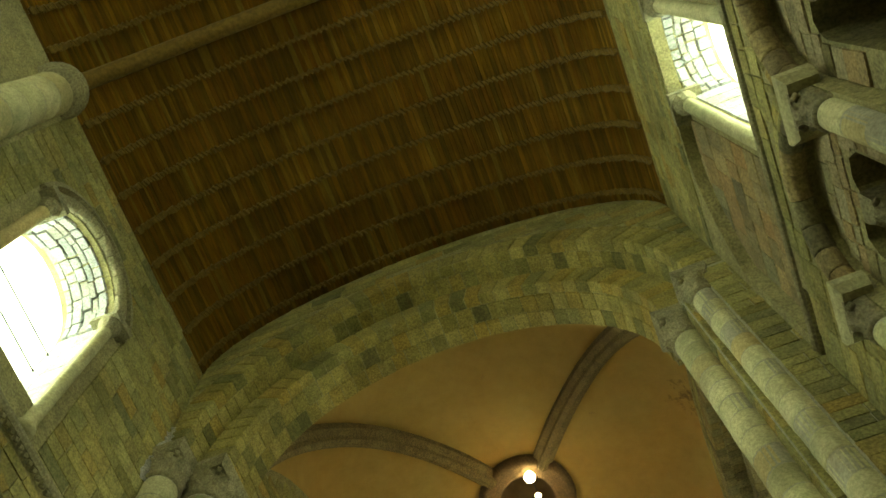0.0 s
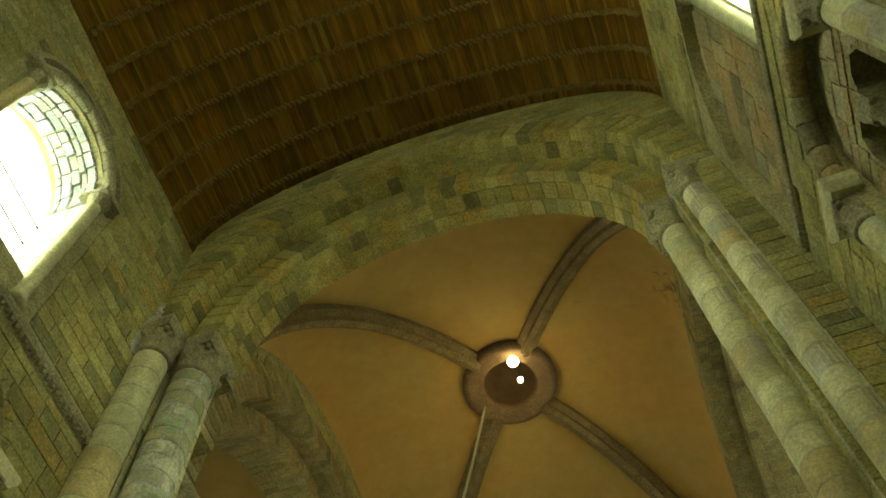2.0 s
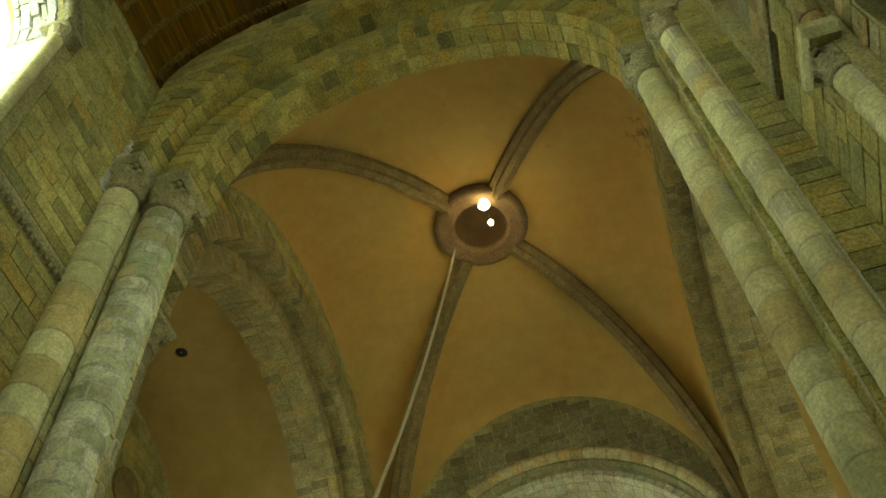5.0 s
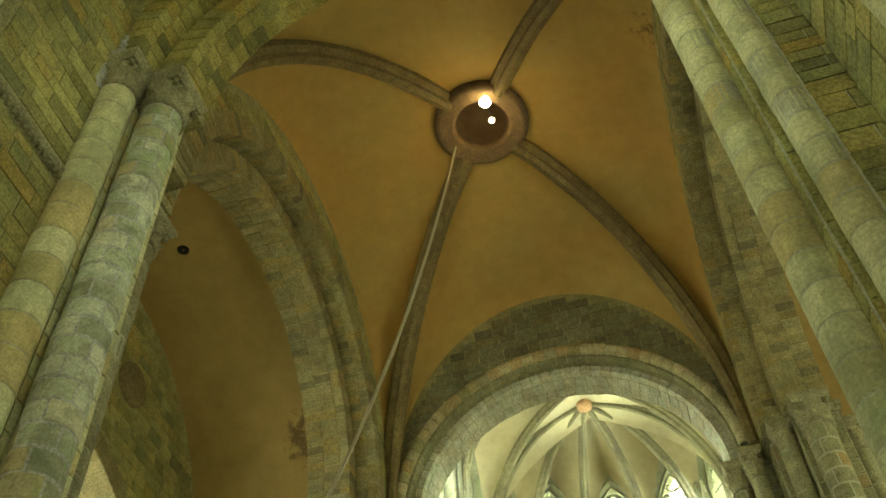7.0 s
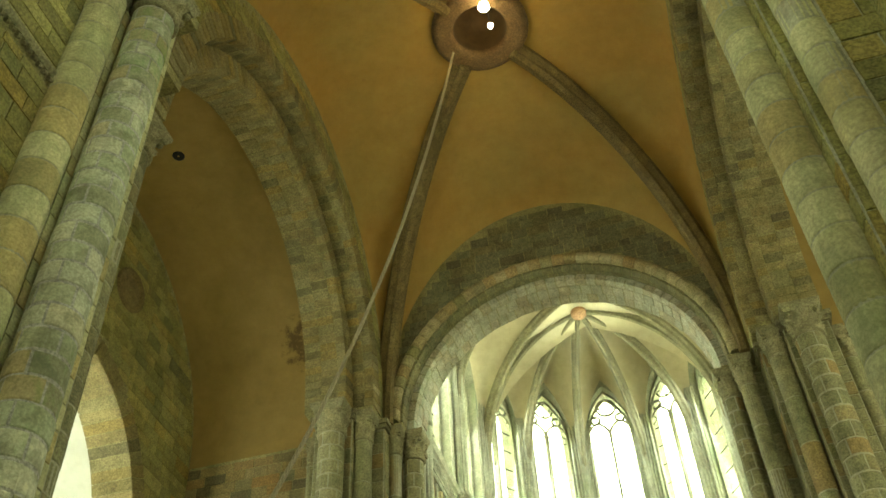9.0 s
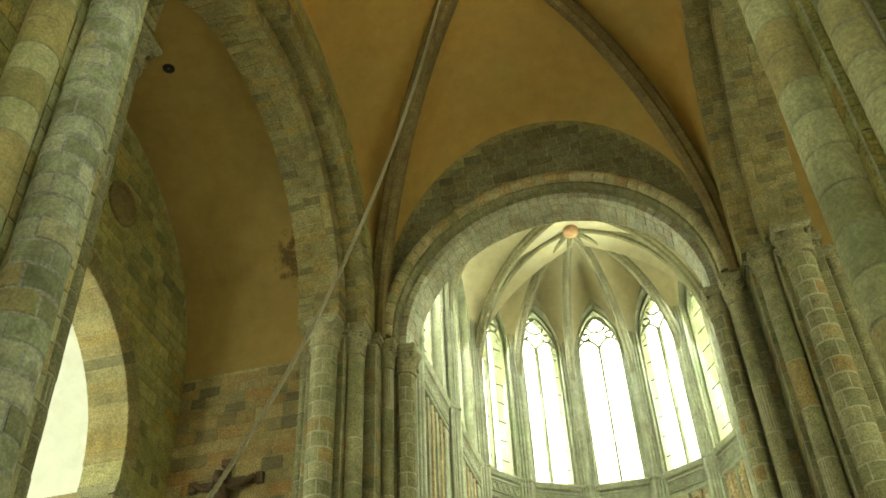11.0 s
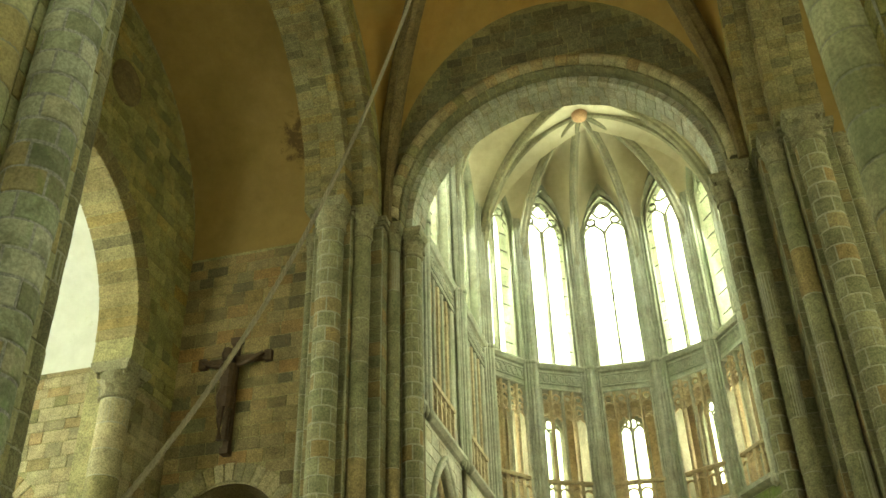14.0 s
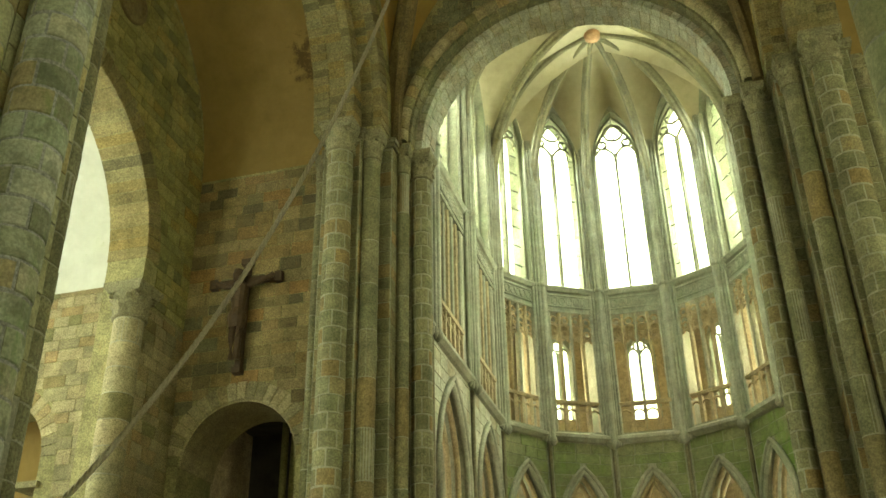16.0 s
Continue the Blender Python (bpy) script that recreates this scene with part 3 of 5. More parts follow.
# string courses under the windows
def string_course(name, path, side, parent, mat=M_CARVED, s=1.0):
    prof = [(0, -0.1 * s), (0.06 * s, -0.085 * s), (0.1 * s, -0.02 * s), (0.11 * s, 0.04 * s), (0.05 * s, 0.07 * s), (0, 0.07 * s), (-0.05, 0.07 * s), (-0.05, -0.1 * s)]
    return part(name, Shape().sweep(path, prof, side), mat, parent)

string_course("string_course", [(XL, -12, STR_L), (XL, 4.4, STR_L)], (1, 0, 0), nave_l, s=0.6)
string_course("string_course", [(XR, 4.4, STR_R), (XR, -12, STR_R)], (-1, 0, 0), nave_r, s=0.4)

# hollow-and-bead moulding under the left string course
bead = Shape()
for i in range(60):
    y = -1.0 + i * 0.09
    bead.tube([(XL + 0.05, y, STR_L - 0.16), (XL + 0.05, y + 0.05, STR_L - 0.13)], 0.03, 6, (1, 0, 0))
part("bead_moulding", bead, M_CARVED, nave_l)

# ---- wooden vault over the nave ----
NX = (XL + XR) / 2
HALF = (XR - XL) / 2
def vault_pt(a, drop=0.0):
    """A point of the vault's curve; a runs from 0 to 1 across it."""
    th = math.pi * (1 - a)
    return NX + (HALF - drop) * math.cos(th), SPRING + (CROWN - SPRING - drop) * math.sin(th)

ceil = Shape()
rng = random.Random(4)
NB = 140
ROW = 0.553
ROW0 = -0.155
for r in range(-11, 9):
    y0, y1 = r * ROW + ROW0, (r + 1) * ROW + ROW0
    if y1 > 4.5:
        y1 = 4.5
    if y0 >= 4.4:
        continue
    for k in range(NB):
        a0, a1 = k / NB + 0.0002, (k + 1) / NB - 0.0003
        d = rng.uniform(0.0, 0.005)
        (x0, z0), (x1, z1) = vault_pt(a0, d), vault_pt(a1, d + rng.uniform(-0.003, 0.003))
        (X0, Z0), (X1, Z1) = vault_pt(a0, -0.04), vault_pt(a1, -0.04)
        ceil.hexa([(x0, y0, z0), (x0, y1, z0), (x1, y1, z1), (x1, y0, z1)], [(X0, y0, Z0), (X0, y1, Z0), (X1, y1, Z1), (X1, y0, Z1)])
for k in range(24):
    (x0, z0), (x1, z1) = vault_pt(k / 24, -0.06), vault_pt((k + 1) / 24, -0.06)
    (X0, Z0), (X1, Z1) = vault_pt(k / 24, -0.2), vault_pt((k + 1) / 24, -0.2)
    ceil.hexa([(x0, -12, z0), (x0, 4.5, z0), (x1, 4.5, z1), (x1, -12, z1)], [(X0, -12, Z0), (X0, 4.5, Z0), (X1, 4.5, Z1), (X1, -12, Z1)])
ceiling = setting("ceiling", ceil, M_BOARD, "barrel vault of narrow aged brown oak boards", "ceiling")
for r in range(-10, 9):
    y = r * ROW + ROW0
    if y > 4.4:
        continue
    bt = Shape()
    pts = [vault_pt(k / 60, 0.02) for k in range(61)]
    bt.sweep([(x, y, z) for x, z in pts], [(-0.02, -0.022), (0.02, -0.022), (0.02, 0.022), (-0.02, 0.022)], (0, 1, 0))
    # carved rope along the batten
    N = 120
    for k in range(N):
        a = (k + 0.5) / N
        (xa, za), (xb, zb) = vault_pt(a - 0.35 / N, 0.065), vault_pt(a + 0.35 / N, 0.065)
        bt.tube([(xa, y - 0.042 - 0.012 * math.sin(k * 2.1), za), (xb, y + 0.042 + 0.012 * math.sin(k * 1.3), zb)], 0.026 + 0.008 * math.sin(k * 1.7), 5)
    part("batten", bt, M_BATTEN, ceiling)
rib = Shape()
rib.tube([(x, -0.16, z) for x, z in [vault_pt(k / 48, 0.06) for k in range(49)]], 0.13, 10, (0, 1, 0))
part("arch_rib", rib, M_BATTEN, ceiling, "thick round wooden rib across the vault", True)
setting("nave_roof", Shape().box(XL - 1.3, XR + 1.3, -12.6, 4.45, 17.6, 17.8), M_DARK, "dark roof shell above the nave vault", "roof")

# wall shafts that carry the rib
def wall_shaft(x, seed):
    """A nave wall shaft with a plain turned ring in place of a capital."""
    col = column(x, -0.16, 0, 14.50, 0.30, "pale round wall shaft of the nave with a plain ring capital", 0.5, 0.36, seed=seed, group="nave wall shafts", with_cap=False)
    part("ring_capital", Shape().turned(0, 0, [(0.29, 14.42), (0.36, 14.45), (0.385, 14.50), (0.35, 14.55), (0.31, 14.58), (0.37, 14.64), (0.40, 14.72), (0.39, 14.80), (0.02, 14.80)], 24), M_CARVED, col, "plain round moulded ring", True)
wall_shaft(XL + 0.02, 31)
wall_shaft(XR - 0.02, 32)

# ---- crossing ----
def round_arch(name, label, plane, c, orders, a0, a1, top, springing=ZC, impost=IMP, mat=M_STONE, inner=None):
    """A stepped arch: orders are (radius, ring width, face depth, back depth, stones)."""
    th = None
    for i, (r, w, d0, d1, n) in enumerate(orders):
        mat = inner if inner and i else mat
        p = Plane(plane.at(0, 0, -d0), plane.u)
        sh = wall(p, a0, a1, impost, top, d1 - d0, [(c - r, c + r, 0, arch_top(c, r, springing))], 0.1)
        if th is None:
            th = setting(name, sh, M_WALL, label, "arch")
        else:
            part("inner_order", sh, M_WALL, th)
        voussoirs(th, p, c, springing, r - 0.012, r + w, -0.16, 0.022, n, mat, seed=i + 3)
        depth = d1 - d0 - 0.16
        rows = max(1, round(depth / 0.34))
        for j in range(rows):
            voussoirs(th, p, c, springing, r - 0.012, r + 0.1, -0.165 - depth * (j + 1) / rows, -0.17 - depth * j / rows, n + (3, -4, 2)[(i + j) % 3], mat, seed=i + 13 + j)
    return th

# western arch
w_arch = round_arch("arch_west", "round two-ordered crossing arch of mottled granite voussoirs", facing_west(4.45), AX, [(3.36, 0.44, 0.0, 0.45, 44), (2.93, 0.42, 0.45, 1.15, 38)], XL - 0.6, XR + 0.6, lambda a: SPRING + (CROWN + 0.1 - SPRING) * math.sqrt(max(0.0, 1 - ((a - NX) / 4.4) ** 2)), mat=M_RING)
def spandrel_w(zlo, zhi):
    out = []
    zm = (zlo + zhi) / 2
    if zm > SPRING:
        hw = HALF * math.sqrt(max(0, 1 - ((zhi - SPRING) / (CROWN - SPRING)) ** 2)) if zhi < CROWN else 0
    else:
        hw = HALF
    rr = 3.8
    ih = math.sqrt(max(0, rr * rr - max(0, zlo - ZC) ** 2)) if zlo - ZC < rr else 0
    if ih <= 0.01:
        return [(NX - hw, NX + hw)] if hw > 0.2 else []
    return [(p, q) for p, q in ((NX - hw, AX - ih), (AX + ih, NX + hw)) if q - p > 0.08]
ashlar(w_arch, facing_west(4.45), XL, XR, IMP, CROWN, spandrel_w, seed=12)

# eastern arch, towards the choir
e_top = lambda a: 12.6 + 5.08 * math.sqrt(max(0.0, 1 - ((a - AX) / 3.55) ** 2))
# paler inner order: the choir's light on the soffit is put into its colour
e_arch = round_arch("arch_east", "round two-ordered arch of granite opening to the choir", facing_west(CY1), AX - 0.03, [(3.2, 0.34, 0.0, 0.3, 46), (3.05, 0.17, 0.3, 1.05, 44)], CX0 - 0.4, CX1 + 0.4, lambda a: 12.7 + 5.3 * math.sqrt(max(0.0, 1 - ((a - AX) / 4.1) ** 2)), mat=M_PLAINRING, inner=M_PALECHOIR)
ashlar(e_arch, facing_west(CY1), CX0, CX1, IMP, 17.9, lambda lo, hi: [s for p, q in under(CX0, CX1, e_top)(lo, hi) for s in clear_of(p, q, [(AX - 3.54, AX + 3.48, 0, arch_top(AX - 0.03, 3.51, ZC))])(lo, hi)], mat=M_SPANDREL, seed=13)
roll_stones(e_arch, facing_west(CY1), AX - 0.03, ZC, 3.36, 0.125, 0.05, 40, M_ASHLAR, 6, 10)
# the choir's own wall above the arch
setting("wall_choir_west", wall(facing_east(16.05), 0.2 - 4.4, 6.2, 12.4, 24.2, 0.05, [(-AX - 3.07, -AX + 3.13, 0, arch_top(-AX + 0.03, 3.1, ZC))]), M_CHOIR, "pale stone back of the crossing arch seen from the choir", "wall")

# northern and southern arches, towards the transept arms
NR, NC = 3.55, 10.32          # northern and southern arches: radius and middle
n_top = lambda a: 12.7 + 4.9 * math.sqrt(max(0.0, 1 - ((a - CY) / 4.9) ** 2))
n_edge = lambda a: 12.6 + 4.85 * math.sqrt(max(0.0, 1 - ((abs(a) - CY) / 4.66) ** 2))
pn = Plane((CX0, 0, 0), (0, 1, 0))
n_arch = round_arch("arch_north", "round stepped crossing arch of ochre granite before the north transept", pn, NC, [(NR + 0.38, 0.4, 0.0, 0.42, 72), (NR, 0.38, 0.42, 1.25, 64)], CY0 - 0.2, CY1 + 0.2, n_top, mat=M_NRING)
ashlar(n_arch, pn, CY0, CY1, IMP, 17.6, lambda lo, hi: [s for p, q in under(CY0, CY1, n_edge)(lo, hi) for s in clear_of(p, q, [(NC - NR - 0.78, NC + NR + 0.78, 0, arch_top(NC, NR + 0.78, ZC))])(lo, hi)], seed=14)
ps = Plane((CX1, 0, 0), (0, -1, 0))
s_arch = round_arch("arch_south", "round stepped crossing arch of ochre granite before the south transept", ps, -NC, [(NR + 0.38, 0.4, 0.0, 0.42, 72), (NR, 0.38, 0.42, 1.25, 64)], -CY1 - 0.2, -CY0 + 0.2, lambda a: n_top(-a), mat=M_NRING)
ashlar(s_arch, ps, -CY1, -CY0, IMP, 17.6, lambda lo, hi: [s for p, q in under(-CY1, -CY0, n_edge)(lo, hi) for s in clear_of(p, q, [(-NC - NR - 0.78, -NC + NR + 0.78, 0, arch_top(-NC, NR + 0.78, ZC))])(lo, hi)], seed=15)

# ribbed vault of the crossing
RING_Z, RING_R = 18.3, 0.82
CXM = (CX0 + CX1) / 2
def ease(s): return math.sqrt(max(0.0, 1 - (1 - s) ** 2))
corners = [(CX0, CY0), (CX1, CY0), (CX1, CY1), (CX0, CY1)]
rises = [5.1, 4.85, 5.1, 4.85]
vault = None
def ring_pt(ang, r=RING_R): return CXM + r * math.cos(ang), CY + r * math.sin(ang)
ring_ang = [math.atan2(y - CY, x - CXM) for x, y in corners]
for i in range(4):
    (xa, ya), (xb, yb) = corners[i], corners[(i + 1) % 4]
    a0, a1 = ring_ang[i], ring_ang[(i + 1) % 4]
    while a1 < a0:
        a1 += 2 * math.pi
    rows = []
    for k in range(33):
        t = 0.5 - 0.5 * math.cos(math.pi * k / 32)
        zf = 12.7 + rises[i] * math.sqrt(max(0.0, 1 - (2 * t - 1) ** 2))
        wx, wy = xa + (xb - xa) * t, ya + (yb - ya) * t
        rx, ry = ring_pt(a0 + (a1 - a0) * t)
        row = []
        for q in range(15):
            s = q / 14
            s2 = s ** 1.3
            row.append((wx + (rx - wx) * s2, wy + (ry - wy) * s2, zf + (RING_Z - zf) * ease(s2)))
        rows.append(row)
    if vault is None:
        vault = setting("crossing_vault", Shape().grid(rows), M_VAULT, "ribbed crossing vault of stained ochre plaster", "vault", True)
    else:
        part("web", Shape().grid(rows), M_VAULT, vault, "", True)
for i, (x, y) in enumerate(corners):
    rx, ry = ring_pt(ring_ang[i])
    path = []
    for k in range(25):
        s = (k / 24) ** 1.5
        path.append((x + (rx - x) * s, y + (ry - y) * s, 12.5 + (RING_Z - 12.55) * ease(s)))
    side = Vector((rx - x, ry - y, 0)).cross(Vector((0, 0, 1)))
    part("vault_rib", Shape().sweep(path, [(-0.2, 0.08), (-0.2, -0.06), (-0.1, -0.14), (-0.09, -0.24), (0.0, -0.29), (0.09, -0.24), (0.1, -0.14), (0.2, -0.06), (0.2, 0.08)], side), M_RIB, vault, "moulded stone rib")
ringm = Shape().turned(CXM, CY, [(RING_R - 0.26, RING_Z + 0.02), (RING_R - 0.28, RING_Z - 0.12), (RING_R - 0.2, RING_Z - 0.2), (RING_R - 0.08, RING_Z - 0.17), (RING_R, RING_Z - 0.22), (RING_R + 0.1, RING_Z - 0.2), (RING_R + 0.16, RING_Z - 0.1), (RING_R + 0.14, RING_Z + 0.06)], 40)
part("ring_boss", ringm, M_RING_DARK, vault, "round moulded stone ring", True)
dome = Shape().turned(CXM, CY, [(RING_R - 0.26, RING_Z - 0.05), (RING_R - 0.27, RING_Z + 0.3), (0.45, RING_Z + 0.55), (0.2, RING_Z + 0.7), (0.02, RING_Z + 0.74)], 32)
part("ring_cover", dome, M_LANTERN, vault, "dark copper-brown hollow above the ring", True)
setting("tower_floor", Shape().box(CX0 - 1.3, CX1 + 1.3, 4.5, 16.0, 19.4, 19.6).box(CX0 - 1.3, CX1 + 1.3, 4.55, 4.6, 17.0, 19.4), M_DARK, "dark tower floor above the crossing vault", "floor")

# ---- crossing piers: cores and shafts ----
def pier(name, boxes, label, imposts=True):
    """A stepped pier: its core first, then the steps, each with a projecting impost."""
    p = None
    for i, (x0, x1, y0, y1) in enumerate(boxes):
        core = Shape().box(x0, x1, y0, y1, 0, IMP)
        if p is None:
            p = setting(name, core, M_MORTAR, label, "pier")
        else:
            part("pier_step", core, M_MORTAR, p)
        if imposts:
            e = 0.003 * i
            part("impost", Shape().box(x0 - 0.05, x1 + 0.05, y0 - 0.05, y1 - 0.01, IMP - 0.17 - e, IMP - 0.085).box(x0 - 0.085, x1 + 0.085, y0 - 0.085, y1 - 0.01, IMP - 0.084 - e, IMP + 0.02 + e), M_CARVED, p, "projecting moulded impost")
    return p

def faced(p, steps, mat, seed, z0=3.5):
    """Coursed blocks on the faces of a pier: (axis, place, from, to), axis w looks west, n and s across the church."""
    for i, (axis, at, a, b) in enumerate(steps):
        plane = {"w": facing_west(at), "s": Plane((at, 0, 0), (0, 1, 0)), "n": Plane((at, 0, 0), (0, -1, 0))}[axis]
        if axis == "n":
            a, b = -b, -a
        ashlar(p, plane, a + 0.008, b - 0.008, z0, IMP - 0.18, length=(0.22, 0.46), course=(0.22, 0.33), mat=mat, seed=seed + i)

lab = "massive stepped crossing pier of coursed granite blocks"
p_nw = pier("pier_northwest", [(XL - 1.3, CX0 + 0.12, 4.46, 5.8), (CX0 + 0.12, -4.80, 4.95, 5.55), (CX0 + 0.125, -4.95, 4.74, 4.948), (XL - 1.3, CX0 - 0.5, 5.8, 6.05), (XL - 1.3, CX0 - 0.75, 6.05, NC - NR)], lab, False)
p_sw = pier("pier_southwest", [(CX1 - 0.12, XR + 1.3, 4.46, 5.8), (1.46, CX1 - 0.12, 4.95, 5.6), (1.57, CX1 - 0.125, 4.74, 4.948), (CX1 + 0.42, XR + 1.3, 5.8, NC - NR)], lab, False)
p_ne = pier("pier_northeast", [(-6.45, -5.08, 14.6, 16.04), (-6.3, -5.55, 14.1, 14.6), (-5.08, -4.88, 15.2, 16.04), (-4.88, -4.72, 15.45, 16.04)], lab)
p_se = pier("pier_southeast", [(2.08, XR + 1.3, 14.6, 16.04), (2.5, 3.28, 14.1, 14.6), (1.88, 2.08, 15.2, 16.04), (1.44, 1.88, 15.45, 16.04)], lab)
ashlar(p_sw, facing_west(4.46), CX1 - 0.11, 2.4, 4.0, IMP, length=(0.2, 0.45), course=(0.15, 0.27), mat=M_STONE, seed=21)
ashlar(p_nw, facing_west(4.46), XL, CX0 + 0.11, 4.0, IMP, length=(0.2, 0.42), seed=22)
faced(p_sw, [("w", 4.95, 1.46, 1.57), ("w", 4.74, 1.57, CX1 - 0.125), ("n", 1.57, 4.74, 4.948), ("n", 1.46, 4.96, 5.6)], M_STONE, 23, 4.0)
faced(p_nw, [("w", 4.95, -4.95, -4.80), ("s", -4.80, 4.96, 5.55), ("w", 4.74, CX0 + 0.125, -4.95), ("s", -4.95, 4.745, 4.945)], M_SHAFT, 33, 4.0)
faced(p_ne, [("w", 14.1, -6.3, -5.55), ("s", -5.55, 14.1, 14.6), ("w", 14.6, -5.55, -5.08), ("s", -5.08, 14.6, 15.2), ("w", 15.2, -5.08, -4.88), ("s", -4.88, 15.2, 15.45), ("w", 15.45, -4.88, -4.72), ("s", -4.72, 15.46, 16.03)], M_PIER, 126)
faced(p_se, [("w", 14.1, 2.5, 3.28), ("n", 2.5, 14.1, 14.6), ("w", 14.6, 2.08, 2.5), ("n", 2.08, 14.6, 15.2), ("w", 15.2, 1.88, 2.08), ("n", 1.88, 15.2, 15.45), ("w", 15.45, 1.44, 1.88), ("n", 1.44, 15.46, 16.03)], M_PIER, 146)
SHAFT = "tall engaged shaft of pale granite drums with a leafy capital"
column(1.45, 5.06, 0, IMP, 0.19, SHAFT, 0.34, 0.30, seed=1)
column(1.77, 4.6, 0, IMP, 0.155, SHAFT, 0.34, 0.28, seed=2)
coursed_column(-4.73, 5.02, IMP, 0.255, "tall engaged shaft of small granite blocks in pale mortar, stained green", -60, 0.25, M_SHAFT_GREEN, 3, mortar=M_WHITISH)
column(-5.08, 4.58, 0, IMP, 0.22, SHAFT, 0.4, 0.30, seed=4)
# clusters of shafts beside the choir arch
NE = "engaged shaft of the choir-side pier with a carved capital"
NEB = "engaged shaft of small coursed blocks and pale joints with a carved capital"
for sx, rows in ((-1, (-5.88, -5.40, -4.98, -4.71, -6.47)), (1, (2.83, 2.31, 1.73, 1.43, 3.42))):
    f = -90 - 22 * sx
    coursed_column(rows[0], 13.92, IMP, 0.245, NEB, f, 0.3, M_PIER, 5 + sx)
    column(rows[1], 14.33, 0, IMP, 0.168, NE, 0.9, 0.24, M_PIER, 7 + sx)
    column(rows[2], 14.97, 0, IMP, 0.128 if sx < 0 else 0.145, NE, 0.9, 0.2, M_PIER, 12 + sx)
    coursed_column(rows[3], 15.30, IMP, 0.19 if sx < 0 else 0.165, NEB, f, 0.3, M_PIER, 15 + sx)
    column(rows[4], 14.42, 0, IMP - 0.25, 0.09 if sx < 0 else 0.14, NE, 0.7, 0.17, M_PIER, 20 + sx)
# shafts of the northern arch on its western side
column(-6.02, NC - NR - 0.02, 0, IMP, 0.25, NE, 0.35, 0.33, M_PIER, 15)
column(2.76, NC - NR - 0.02, 0, IMP, 0.27, NE, 0.35, 0.33, M_PIER, 16)

# ---- transept arms ----
TS, TC, TH = 12.2, 16.3, 4.3
TE = CY + TH
def barrel(x0, x1, zs, zr, mat, name, label):
    s = Shape()
    rows = []
    for k in range(41):
        th = math.pi * k / 40
        rows.append([(x, CY - TH * math.cos(th), zs + (zr - zs) * math.sin(th)) for x in np.linspace(x0, x1, 5)])
    s.grid(rows)
    rows = [[(p[0], CY + (p[1] - CY) * 1.05, p[2] + 0.25) for p in r] for r in rows]
    s.grid(rows)
    return setting(name, s, mat, label, "vault", True)

barrel(-9.3, XL - 1.2, TS, TC, M_TRANSEPT, "transept_vault_north", "barrel vault of the north transept in stained ochre plaster")
barrel(XR + 1.0, 10.5, TS, TC, M_TRANSEPT, "transept_vault_south", "barrel vault of the south transept in stained ochre plaster")
# east wall of the north arm
CH = (-7.87, 1.12, 6.25)
te = facing_west(TE)
wall_te = setting("wall_transept_east", wall(te, -14.5, XL - 1.25, 0, TS + 0.02, 1.2, [(CH[0] - CH[1], CH[0] + CH[1], 0, arch_top(CH[0], CH[1], CH[2])), (-14.3, -11.9, 0, arch_top(-13.1, 1.2, 6.7))]), M_WALL, "coursed ochre granite east wall of the north transept with a chapel arch", "wall")
ashlar(wall_te, te, -9.25, XL - 1.27, 3.6, TS, clear_of(-9.25, XL - 1.27, [(CH[0] - CH[1] - 0.32, CH[0] + CH[1] + 0.32, 0, arch_top(CH[0], CH[1] + 0.32, CH[2]))]), mat=M_OCHRE, seed=41, course=(0.2, 0.3), length=(0.28, 0.6))
voussoirs(wall_te, te, CH[0], CH[2], CH[1], CH[1] + 0.34, -0.5, 0.02, 21, M_ASHLAR, seed=8)
ashlar(wall_te, te, -14.0, -9.95, 3.6, 10.1, clear_of(-14, -9.95, [(-14.6, -11.55, 0, arch_top(-13.1, 1.55, 6.7))]), mat=M_ASHLAR, seed=42, course=(0.2, 0.3), length=(0.28, 0.6))
voussoirs(wall_te, te, -13.1, 6.7, 1.2, 1.55, -0.5, 0.02, 21, M_ASHLAR, seed=9)
part("impost", Shape().box(-12.35, -11.8, TE - 0.1, TE + 0.6, 6.12, 6.24), M_ASHLAR, wall_te, "projecting stone impost")
setting("niche_north", Shape().box(-14.6, -11.0, TE + 1.6, TE + 1.8, 0, 8.4).box(-11.0, -10.9, TE + 1.2, TE + 1.8, 0, 8.4).box(-14.6, -10.9, TE + 1.2, TE + 1.8, 8.4, 8.5), M_TRANSEPT, "beige plastered niche behind the far arch", "wall")
# dividing arch across the north arm
DX = -9.22
pd = Plane((DX, 0, 0), (0, 1, 0))
DR, DZ = 2.78, 9.7
d_top = lambda a: TS + (TC - TS) * math.sqrt(max(0.0, 1 - ((a - CY) / TH) ** 2))
div = setting("arch_transept", wall(pd, CY - TH, TE, 0, lambda a: d_top(a) if abs(a - CY) < TH else TS, 0.78, [(CY - DR, CY + DR, 0, arch_top(CY, DR, DZ))]), M_WALL, "round arch of ochre granite across the north transept", "arch")
voussoirs(div, pd, CY, DZ, DR - 0.01, DR + 0.4, -0.79, 0.02, 40, M_NRING, seed=5)
ashlar(div, pd, CY - TH, TE, 8.9, TC, lambda lo, hi: [s for p, q in under(CY - TH, TE, d_top)(lo, hi) for s in clear_of(p, q, [(CY - DR - 0.4, CY + DR + 0.4, 0, arch_top(CY, DR + 0.4, DZ))])(lo, hi)], mat=M_STONE, seed=43)
ashlar(div, pd, CY + DR + 0.02, TE, 4.0, 8.9, mat=M_ASHLAR, seed=44)
